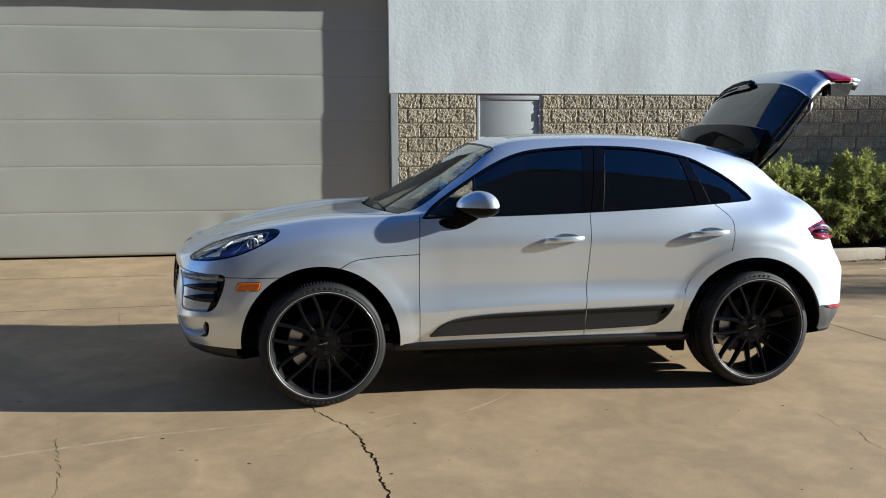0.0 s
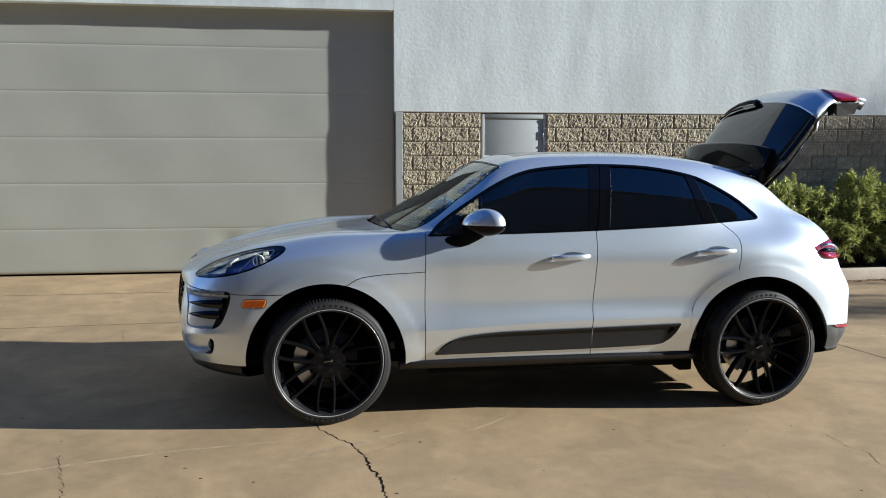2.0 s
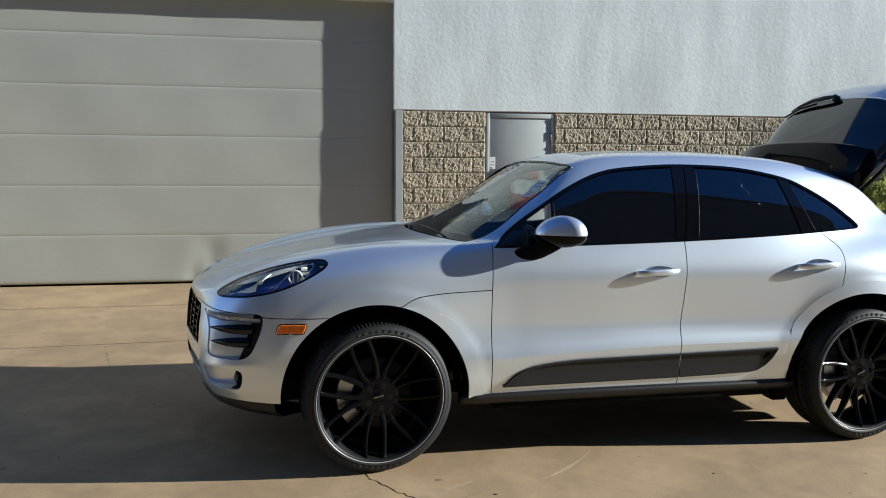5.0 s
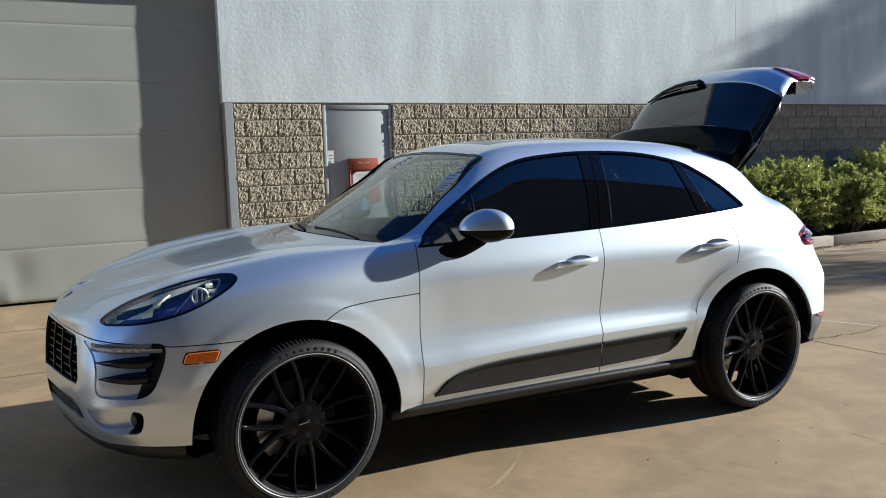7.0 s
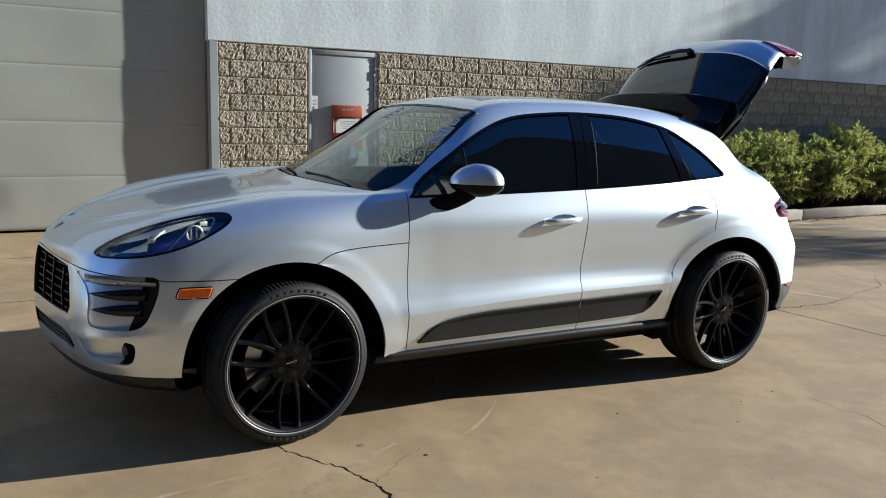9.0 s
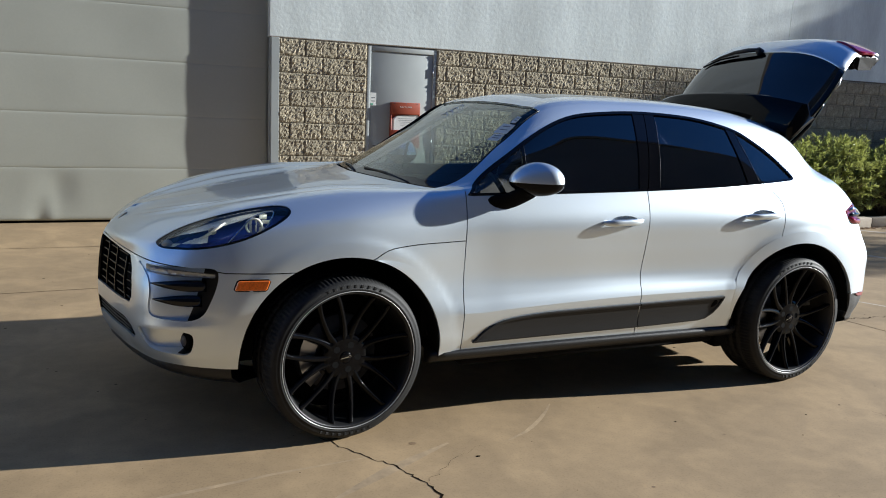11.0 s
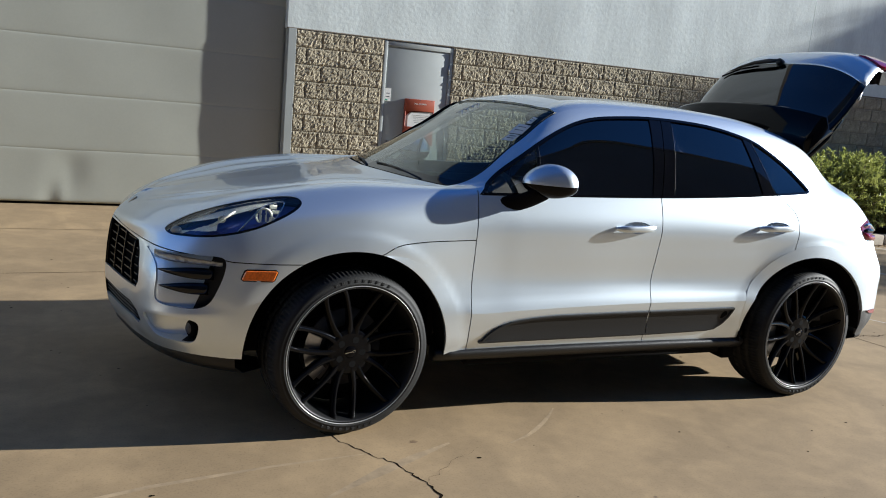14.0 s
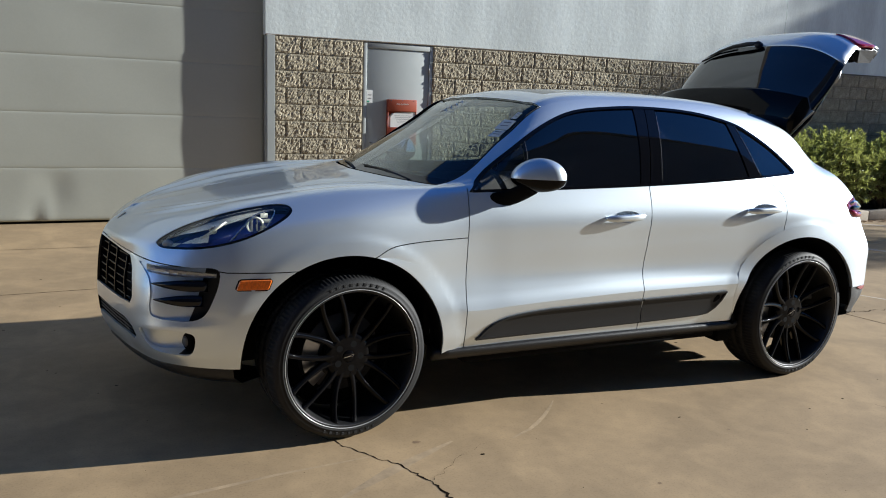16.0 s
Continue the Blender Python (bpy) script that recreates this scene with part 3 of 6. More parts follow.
def build_opposite():
    """The building that closes the lot behind the camera, and an added reflector wall."""
    structure(link("wall_south", boxed(-30, 20, -8.6, -8.0, -.1, 13.2), mat("grey_wall", (.18, .18, .19), .9, vary=.1, size=.6, fine=.06, fine_size=20), smooth=False), "plain grey wall across the lot", "wall")
    structure(link("roof_south", boxed(-30.2, 20.2, -20, -7.9, 13.21, 13.6), MORTAR, smooth=False), "flat roof edge across the lot", "roof")
    # added out of view: a sunlit pale wall to brighten the nose's reflections
    structure(link("wall_west", boxed(-19.0, -18.4, -7.5, 5.5, -.1, 5.2), mat("pale_bounce_wall", (.50, .47, .41), .9, vary=.1, size=.6, fine=.06, fine_size=20), smooth=False), "unseen pale wall added to reflect sunlight onto the car's nose", "wall")


build_opposite()

# ---------------------------------------------------------------- the car: body surface
CY = 0.93                       # the car's middle plane; the flank faces -y

# Design lines from nose to tail, bottom to top; at each station x, half width, height.
# Stations: nose, quarter, corner, before the arch, front hub, door, pillar, roof, B, C, rear hub, tail, corner, back
LINES = (
    ((-1.00, 0, .34), (-.905, .45, .36), (-.78, .79, .385), (-.50, .915, .37), (0, .93, .36), (.58, .93, .365), (.85, .925, .365), (1.2, .925, .368), (1.69, .925, .372), (2.3, .93, .378), (2.8, .94, .40), (3.24, .925, .362), (3.41, .75, .382), (3.52, 0, .40)),
    ((-1.035, 0, .42), (-.94, .45, .44), (-.83, .79, .46), (-.53, .935, .46), (0, .955, .45), (.58, .945, .44), (.85, .935, .44), (1.2, .93, .44), (1.69, .93, .44), (2.3, .94, .45), (2.8, .965, .48), (3.27, .945, .47), (3.45, .77, .49), (3.56, 0, .50)),
    ((-1.05, 0, .55), (-.95, .46, .56), (-.85, .79, .58), (-.55, .935, .60), (0, .96, .60), (.58, .945, .562), (.85, .94, .570), (1.2, .935, .583), (1.69, .935, .596), (2.3, .945, .60), (2.8, .97, .62), (3.28, .945, .64), (3.46, .76, .66), (3.57, 0, .66)),
    ((-1.045, 0, .68), (-.945, .46, .70), (-.84, .78, .72), (-.55, .925, .73), (0, .966, .74), (.58, .922, .72), (.85, .912, .71), (1.2, .907, .71), (1.69, .905, .71), (2.3, .93, .72), (2.8, .97, .74), (3.28, .94, .755), (3.45, .76, .77), (3.55, 0, .77)),
    ((-1.03, 0, .80), (-.925, .45, .82), (-.80, .76, .84), (-.54, .91, .86), (0, .966, .885), (.58, .924, .87), (.85, .918, .86), (1.2, .917, .86), (1.69, .915, .86), (2.3, .935, .87), (2.8, .968, .88), (3.22, .925, .88), (3.395, .75, .90), (3.50, 0, .90)),
    ((-1.01, 0, .86), (-.93, .43, .885), (-.76, .73, .92), (-.52, .87, .97), (0, .932, 1.02), (.58, .920, 1.0), (.85, .920, 1.0), (1.2, .921, 1.0), (1.69, .921, 1.0), (2.3, .933, 1.01), (2.8, .945, 1.03), (3.16, .895, 1.04), (3.35, .72, 1.06), (3.45, 0, 1.07)),
    ((-.99, 0, .89), (-.89, .40, .93), (-.71, .66, .98), (-.48, .78, 1.04), (0, .85, 1.105), (.58, .878, 1.13), (.85, .875, 1.135), (1.2, .874, 1.14), (1.69, .873, 1.15), (2.3, .868, 1.172), (2.8, .828, 1.185), (3.10, .812, 1.175), (3.26, .65, 1.19), (3.36, 0, 1.19)),
    ((-.965, 0, .915), (-.84, .36, .965), (-.65, .58, 1.02), (-.43, .69, 1.08), (0, .75, 1.145), (.62, .83, 1.17), (.90, .80, 1.32), (1.22, .785, 1.37), (1.69, .785, 1.38), (2.33, .775, 1.37), (2.76, .735, 1.332), (3.01, .715, 1.278), (3.13, .55, 1.28), (3.20, 0, 1.30)),
    ((-.94, 0, .935), (-.79, .32, .985), (-.58, .48, 1.035), (-.36, .58, 1.085), (.02, .62, 1.135), (.52, .77, 1.165), (.86, .70, 1.38), (1.16, .645, 1.565), (1.69, .63, 1.60), (2.3, .62, 1.582), (2.70, .625, 1.512), (2.93, .615, 1.424), (3.01, .45, 1.40), (3.05, 0, 1.41)),
    ((-.915, 0, .955), (-.74, .24, 1.0), (-.52, .36, 1.04), (-.30, .42, 1.08), (.03, .45, 1.13), (.40, .58, 1.175), (.78, .54, 1.385), (1.15, .48, 1.595), (1.69, .45, 1.635), (2.3, .44, 1.616), (2.67, .46, 1.552), (2.86, .47, 1.488), (2.92, .33, 1.46), (2.95, 0, 1.46)),
    ((-.89, 0, .97), (-.70, .12, 1.01), (-.48, .18, 1.05), (-.26, .21, 1.085), (.04, .23, 1.135), (.33, .30, 1.18), (.73, .28, 1.39), (1.14, .24, 1.61), (1.69, .22, 1.655), (2.3, .22, 1.634), (2.64, .21, 1.572), (2.8, .20, 1.52), (2.85, .16, 1.495), (2.87, 0, 1.495)),
    ((-.865, 0, .985), (-.67, 0, 1.02), (-.46, 0, 1.055), (-.24, 0, 1.09), (.05, 0, 1.135), (.30, 0, 1.18), (.71, 0, 1.39), (1.13, 0, 1.615), (1.69, 0, 1.66), (2.3, 0, 1.635), (2.64, 0, 1.565), (2.78, 0, 1.515), (2.82, 0, 1.505), (2.85, 0, 1.50)),
)


def spline(keys, steps):
    """A Catmull-Rom curve through keys (first axis), with that many steps a span."""
    k = np.asarray(keys, float)
    k = np.concatenate((2 * k[:1] - k[1:2], k, 2 * k[-1:] - k[-2:-1]))
    out = []
    for i in range(1, len(k) - 2):
        p0, p1, p2, p3 = k[i - 1:i + 3]
        for t in np.arange(steps) / steps:
            out.append(0.5 * (2 * p1 + (p2 - p0) * t + (2 * p0 - 5 * p1 + 4 * p2 - p3) * t * t + (3 * p1 - p0 - 3 * p2 + p3) * t ** 3))
    return np.array(out + [k[-2]])


SU, SV = 18, 9
GRID = spline(spline(np.array(LINES).transpose(1, 0, 2), SU).transpose(1, 0, 2), SV)     # [row, station, xyz]

# creases along the bonnet and lips round the arches
rr, ss = np.meshgrid(np.arange(GRID.shape[0]) / SV, np.arange(GRID.shape[1]) / SU, indexing="ij")
along = np.clip((ss - .5) / 1.0, 0, 1) * np.clip((4.9 - ss) / .6, 0, 1)
GRID[:, :, 2] += .013 * along * np.exp(-((rr - 7.75 - .05 * ss) / .22) ** 2) + .010 * along * np.exp(-((rr - 8.75) / .20) ** 2) - .004 * along * np.exp(-((rr - 9.25) / .25) ** 2)
for cx, cz, rad in ((-.02, .387, .478), (2.757, .385, .470)):
    dist = np.hypot(GRID[:, :, 0] - cx, GRID[:, :, 2] - cz)
    lip = np.clip((rad + .100 - dist) / .035, 0, 1)
    GRID[:, :, 1] += .0045 * lip * lip * (3 - 2 * lip) * (rr < 5.5) * (GRID[:, :, 2] < .99)
doors = np.clip((ss - 4.7) / .3, 0, 1) * np.clip((9.8 - ss) / .5, 0, 1)
GRID[:, :, 1] += doors * .0085 * np.clip(np.where(rr > 2, 1 - (rr - 2) / .45, 1 - (2 - rr) / .7), 0, 1)
GRID[:, :, 1] -= doors * .010 * np.clip((2.0 - rr) / 1.4, 0, 1)


nose = np.clip((ss - .8) / .6, 0, 1) * np.clip((3.0 - ss) / .5, 0, 1)
GRID[:, :, 1] += nose * .010 * np.clip(1 - np.abs(rr - 1.78) / .30, 0, 1)


def signed(poly, x, z):
    """Inside test for a closed outline."""
    inside, n = False, len(poly)
    for i in range(n):
        (x0, z0), (x1, z1) = poly[i], poly[i - 1]
        if (z0 > z) != (z1 > z) and x < (x1 - x0) * (z - z0) / (z1 - z0) + x0:
            inside = not inside
    return inside


def near_line(line, x, z):
    best = 9.0
    for (x0, z0), (x1, z1) in zip(line, line[1:]):
        dx, dz = x1 - x0, z1 - z0
        t = max(0.0, min(1.0, ((x - x0) * dx + (z - z0) * dz) / (dx * dx + dz * dz)))
        best = min(best, math.hypot(x - x0 - t * dx, z - z0 - t * dz))
    return best


def offset(line, w):
    """The line moved w to its left side."""
    out = []
    for i, (x, z) in enumerate(line):
        (xa, za), (xb, zb) = line[max(i - 1, 0)], line[min(i + 1, len(line) - 1)]
        n = math.hypot(xb - xa, zb - za)
        out.append((x - (zb - za) / n * w, z + (xb - xa) / n * w))
    return out


def inset(poly, w):
    """A closed outline moved inwards by w."""
    area = sum(a[0] * b[1] - b[0] * a[1] for a, b in zip(poly, poly[1:] + poly[:1]))
    ring = offset([poly[-1]] + list(poly) + [poly[0]], w if area > 0 else -w)
    return ring[1:-1]


def smooth_outline(keys, steps=4):
    """A closed smooth outline through the keys."""
    k = np.array(list(keys), float)
    m = spline(np.concatenate((k[-2:], k, k[:2])), steps)
    return [tuple(p) for p in m[2 * steps:(2 + len(k)) * steps]]


def rounded(keys, steps=5):
    return [tuple(p) for p in spline(np.array(keys, float), steps)]


class Shell:
    """The half body as one surface, cut along outlines seen from the side or the front."""

    def __init__(self):
        self.bm = bm = bmesh.new()
        self.s, self.r, self.kind = bm.faces.layers.float.new("s"), bm.faces.layers.float.new("r"), bm.faces.layers.int.new("keep")
        vs = [[bm.verts.new((p[0], CY - p[1], p[2])) for p in row] for row in GRID]
        for j in range(len(vs) - 1):
            for i in range(len(vs[0]) - 1):
                loop = []
                for v in (vs[j][i], vs[j][i + 1], vs[j + 1][i + 1], vs[j + 1][i]):
                    if all((v.co - w.co).length > 1e-6 for w in loop):
                        loop.append(v)
                if len(loop) > 2:
                    f = bm.faces.new(loop)
                    f[self.s], f[self.r] = (i + 0.5) / SU, (j + 0.5) / SV
                    f.smooth = True

    def cut(self, line, closed=False, axis=0, where=lambda f: True):
        line = list(line) + ([line[0]] if closed else [])
        for a, b in zip(line, line[1:]):
            if math.hypot(b[0] - a[0], b[1] - a[1]) < 1e-5:
                continue
            lo, hi = (min(a[0], b[0]) - 0.06, min(a[1], b[1]) - 0.06), (max(a[0], b[0]) + 0.06, max(a[1], b[1]) + 0.06)
            geom = set()
            for f in self.bm.faces:
                c = f.verts[0].co
                h = c.x if axis == 0 else CY - c.y
                if lo[0] < h < hi[0] and lo[1] < c.z < hi[1] and where(f):
                    hs = [(v.co.x if axis == 0 else CY - v.co.y, v.co.z) for v in f.verts]
                    if max(p[0] for p in hs) > lo[0] + 0.055 and min(p[0] for p in hs) < hi[0] - 0.055 and max(p[1] for p in hs) > lo[1] + 0.055 and min(p[1] for p in hs) < hi[1] - 0.055:
                        geom.add(f)
                        geom.update(f.edges), geom.update(f.verts)
            if geom:
                dx, dz = b[0] - a[0], b[1] - a[1]
                co = (a[0], 0, a[1]) if axis == 0 else (0, CY - a[0], a[1])
                no = (dz, 0, -dx) if axis == 0 else (0, -dz, -dx)
                bmesh.ops.bisect_plane(self.bm, geom=list(geom), dist=2e-5, plane_co=co, plane_no=Vector(no).normalized())

    def take(self, test):
        """The faces that pass the test, as a mesh of their own; they leave the shell."""
        faces = []
        for f in self.bm.faces:
            c = f.calc_center_median()
            if test(c.x, CY - c.y, c.z, f[self.s], f[self.r]):
                faces.append(f)
        out, made, side = bmesh.new(), {}, {}
        out.faces.layers.int.new("keep")
        for f in faces:
            loop = []
            for v in f.verts:
                if v not in made:
                    made[v] = out.verts.new(v.co)
                loop.append(made[v])
            try:
                g = out.faces.new(loop)
                g.smooth = True
                side[g] = (f[self.r] > 2) if 4.95 < f[self.s] < 9.7 else None
            except ValueError:
                pass
        bmesh.ops.delete(self.bm, geom=faces, context="FACES")
        for e in out.edges:
            e.smooth = not e.is_boundary
            if len(e.link_faces) == 2:                     # the hard crease over the side blades
                a, b = (side[f] for f in e.link_faces)
                if a is not None and b is not None and a != b:
                    e.smooth = False
        return out


def mirrored(bm):
    out = bm.copy()
    for v in out.verts:
        v.co.y = 2 * CY - v.co.y
    bmesh.ops.reverse_faces(out, faces=out.faces)
    return out


def push(bm, depth):
    """Moves a skin inwards along its normals."""
    bm.normal_update()
    move = [(v, v.normal.copy()) for v in bm.verts]
    for v, n in move:
        v.co -= n * depth
    return bm


def skin(name, bm, material, parent, thick=0.010, label="", both=True, shade=True):
    """A body panel with thickness, and its twin on the far flank."""
    made = []
    for k, b in enumerate((bm.copy(), mirrored(bm)) if both else (bm.copy(),)):
        ob = link(name, b, material, parent, label)
        if thick:
            m = ob.modifiers.new("thickness", "SOLIDIFY")
            m.thickness, m.offset = thick, -1
            if material == PAINT:                          # dark inner side of the panels
                ob.data.materials.append(MATT_BLACK)
                m.material_offset = 1
        ob.visible_shadow = shade
        made.append(ob)
    bm.free()
    return made


# outlines seen from the side (x, z)
DLO = rounded(((.597, 1.132), (.709, 1.233), (.915, 1.369), (1.108, 1.476), (1.279, 1.535), (1.495, 1.560), (1.744, 1.569), (2.077, 1.553), (2.357, 1.500), (2.505, 1.437), (2.650, 1.352), (2.750, 1.268), (2.780, 1.236)), 4) + \
      rounded(((2.786, 1.222), (2.772, 1.211), (2.73, 1.205), (2.51, 1.191), (2.08, 1.168), (1.667, 1.151), (1.156, 1.138), (.62, 1.129)), 3)
HEADLAMP = smooth_outline(((-.812, .905), (-.767, .940), (-.682, .984), (-.576, 1.024), (-.468, 1.053), (-.38, 1.070), (-.313, 1.079), (-.266, 1.076), (-.254, 1.058), (-.278, 1.033), (-.333, 1.001), (-.412, .963), (-.489, .934), (-.573, .912), (-.655, .898), (-.734, .891), (-.792, .888)), 3)
INTAKE = smooth_outline(((-.875, .815), (-.78, .822), (-.68, .822), (-.606, .822), (-.578, .803), (-.585, .745), (-.612, .675), (-.642, .622), (-.690, .597), (-.77, .595), (-.842, .603), (-.856, .64), (-.850, .70), (-.852, .76), (-.868, .795)), 3)
SCOOP = smooth_outline(((-.895, .536), (-.84, .548), (-.76, .550), (-.70, .540), (-.682, .515), (-.688, .465), (-.710, .439), (-.77, .440), (-.84, .450), (-.878, .490)), 3)
TAIL = [(3.13, 1.032), (3.21, 1.058), (3.28, 1.074), (3.35, 1.06), (3.42, .955), (3.32, .950), (3.22, .955), (3.16, .985)]
ARCH_F = [(-.02 + .478 * math.cos(a), .387 + .478 * math.sin(a)) for a in np.linspace(-.35, math.pi + .35, 60)]
ARCH_R = [(2.757 + .470 * math.cos(a), .385 + .470 * math.sin(a)) for a in np.linspace(-.5, math.pi + .35, 60)]
HOOD_LINE = [(-1.2, .852), (-1.0, .848), (-.90, .832), (-.75, .824), (-.62, .815), (-.55, .803), (-.45, .801), (-.35, .801), (-.20, .803)]
FLARE_LINE = rounded(((.09, .845), (.117, .857), (.15, .877), (.202, .896), (.331, .909), (.45, .913), (.582, .917)), 2)
DOOR_FRONT = [(.590, 1.15), (.584, 1.0), (.581, .909), (.578, .70), (.579, .50), (.580, .34)]
DOOR_MID = [(1.668, 1.16), (1.668, 1.10), (1.663, .966), (1.653, .80), (1.641, .643), (1.632, .50), (1.630, .34)]
DOOR_REAR = rounded(((2.500, 1.20), (2.555, 1.155), (2.60, 1.11), (2.611, 1.06), (2.598, .955), (2.575, .86), (2.545, .78)), 2)
GATE_LINE = [(2.60, 1.72), (2.805, 1.52), (2.878, 1.450), (2.982, 1.362), (3.13, 1.242), (3.26, 1.138), (3.345, 1.065), (3.7, 1.055)]
VALANCE = [(3.0, .531), (3.17, .528), (3.25, .525), (3.35, .523), (3.48, .523), (3.7, .525)]
REFLECTOR = [(3.262, .521), (3.32, .5215), (3.38, .5215), (3.435, .5205), (3.43, .494), (3.37, .498), (3.30, .503)]
INTAKE_SPLIT = [(-.735, .57), (-.70, .67), (-.678, .76), (-.65, .85)]
SCOOP_SPLIT = [(-.750, .42), (-.752, .50), (-.750, .57)]
GRILLE = [(-.05, .838), (.3, .832), (.50, .818), (.565, .765), (.61, .70), (.62, .65), (.585, .617), (.45, .606), (.2, .602), (-.05, .60)]
LOWER_GRILLE = [(-.05, .525), (.25, .522), (.48, .530), (.60, .515), (.645, .482), (.60, .455), (.45, .458), (.25, .452), (-.05, .45)]


def build_car():
    car = thing("car", "silver compact luxury SUV with its tailgate open, black alloy wheels", "car")
    sh = Shell()
    upper = lambda f: 5.6 < f[sh.r] < 8.6 and f[sh.s] > 4.6
    low = lambda f: f[sh.r] < 6.6
    front = lambda f: f[sh.s] < 2.6 and f[sh.r] < 5.2
    lamp = lambda f: 3.6 < f[sh.r] < 8.4 and f[sh.s] < 4.2
    g = 0.0024
    for w in (g, -g):
        sh.cut(offset(HOOD_LINE, w), where=low)
        sh.cut(offset(FLARE_LINE, w), where=low)
        sh.cut(offset(DOOR_FRONT, w), where=lambda f: f[sh.r] < 6.3)
        sh.cut(offset(DOOR_MID, w), where=lambda f: f[sh.r] < 6.3)
        sh.cut(offset(DOOR_REAR, w), where=lambda f: f[sh.r] < 6.6)
    sh.cut(ARCH_F, where=low), sh.cut(ARCH_R, where=low)
    sh.cut(GATE_LINE)
    sh.cut(DLO, True, where=upper), sh.cut(inset(DLO, .013), True, where=upper)
    pillars = {"divider": ((.936, 1.40), (.908, 1.10)), "divider_b": ((.952, 1.41), (.924, 1.10)), "b0": ((1.677, 1.60), (1.612, 1.10)), "b1": ((1.753, 1.60), (1.664, 1.10)), "b1b": ((1.758, 1.60), (1.669, 1.10)),
               "b2": ((1.822, 1.60), (1.747, 1.10)), "c0": ((2.31, 1.54), (2.415, 1.10)), "c1": ((2.366, 1.54), (2.515, 1.10))}
    for a, b in pillars.values():
        sh.cut([tuple(np.array(a) + (np.array(b) - np.array(a)) * t) for t in np.linspace(0, 1, 8)], where=upper)
    sh.cut(HEADLAMP, True, where=lamp), sh.cut(inset(HEADLAMP, .009), True, where=lamp), sh.cut(inset(HEADLAMP, .033), True, where=lamp)
    sh.cut(VALANCE, where=lambda f: f[sh.r] < 3 and f[sh.s] > 10.2), sh.cut(REFLECTOR, True, where=lambda f: f[sh.r] < 3 and f[sh.s] > 10.2)
    sh.cut(INTAKE_SPLIT, where=lambda f: f[sh.r] < 6 and f[sh.s] < 4), sh.cut(SCOOP_SPLIT, where=lambda f: f[sh.r] < 4 and f[sh.s] < 4)
    sh.cut(INTAKE, True, where=low), sh.cut(SCOOP, True, where=low), sh.cut(TAIL, True, where=low)
    cups = [[(cx + .012 + .088 * math.cos(a), cz + .006 + .030 * math.sin(a)) for a in np.linspace(0, math.tau, 25)[:-1]] for cx, cz in ((1.493, .990), (2.443, 1.013))]
    for cup in cups:
        sh.cut(cup, True, where=lambda f: 3.5 < f[sh.r] < 6.3)
    sh.cut(GRILLE, False, 1, front), sh.cut(LOWER_GRILLE, False, 1, front)

    def right_of(key, x, z):
        (x0, z0), (x1, z1) = pillars[key]
        return x > x0 + (x1 - x0) * (z - z0) / (z1 - z0)

    # openings
    sh.take(lambda x, d, z, s, r: math.hypot(x + .02, z - .387) < .4775 and r < 6 and z < .95).free()
    sh.take(lambda x, d, z, s, r: math.hypot(x - 2.757, z - .385) < .4695 and r < 6 and z < .95).free()
    sh.take(lambda x, d, z, s, r: (x > 2.5 and z > 1.04 and signed(GATE_LINE + [(3.9, 1.06), (3.9, 1.8), (2.6, 1.8)], x, z))).free()
    grille_hole = sh.take(lambda x, d, z, s, r: s < 2.6 and r < 5 and d < .66 and signed(GRILLE, d, z))
    low_hole = sh.take(lambda x, d, z, s, r: s < 2.6 and r < 5 and d < .68 and signed(LOWER_GRILLE, d, z))
    intake_hole = sh.take(lambda x, d, z, s, r: r < 6.2 and s < 4 and signed(INTAKE, x, z))
    reflector = sh.take(lambda x, d, z, s, r: r < 3 and s > 10.2 and signed(REFLECTOR, x, z))
    skin("rear_reflector", push(reflector, -.003), RED_LENS, car, .012, "slim red reflector")
    valance = sh.take(lambda x, d, z, s, r: r < 3 and s > 10.2 and x > 3.02 and z < np.interp(x, [p[0] for p in VALANCE], [p[1] for p in VALANCE]))
    skin("rear_valance", push(valance, .004), VALANCE_GREY, car, .012, "dark grey lower rear bumper")
    scoop_hole = sh.take(lambda x, d, z, s, r: r < 4 and s < 4 and signed(SCOOP, x, z))
    seams = sh.take(lambda x, d, z, s, r: r < 6.6 and (min(near_line(l, x, z) for l in (HOOD_LINE, FLARE_LINE)) < g * 1.1 and s < 5.05 or (r < 6.3 and min(near_line(l, x, z) for l in (DOOR_FRONT, DOOR_MID, DOOR_REAR)) < g * 1.1)))
    for ob in skin("panel_seam", push(seams, .009), MATT_BLACK, car, 0, "dark gap between body panels"):
        ob["kind"] = "stuff"

    # windows
    inner = inset(DLO, .013)
    inner_test = lambda x, z: signed(inner, x, z)
    zone = lambda r, s: 5.6 < r < 8.6 and s > 4.6
    gq = sh.take(lambda x, d, z, s, r: zone(r, s) and inner_test(x, z) and not right_of("divider", x, z))
    bar = sh.take(lambda x, d, z, s, r: zone(r, s) and inner_test(x, z) and not right_of("divider_b", x, z))
    gf = sh.take(lambda x, d, z, s, r: zone(r, s) and inner_test(x, z) and not right_of("b0", x, z))
    bf = sh.take(lambda x, d, z, s, r: zone(r, s) and inner_test(x, z) and not right_of("b1", x, z))
    bs = sh.take(lambda x, d, z, s, r: zone(r, s) and inner_test(x, z) and not right_of("b1b", x, z))
    br = sh.take(lambda x, d, z, s, r: zone(r, s) and inner_test(x, z) and not right_of("b2", x, z))
    gr = sh.take(lambda x, d, z, s, r: zone(r, s) and inner_test(x, z) and not right_of("c0", x, z))
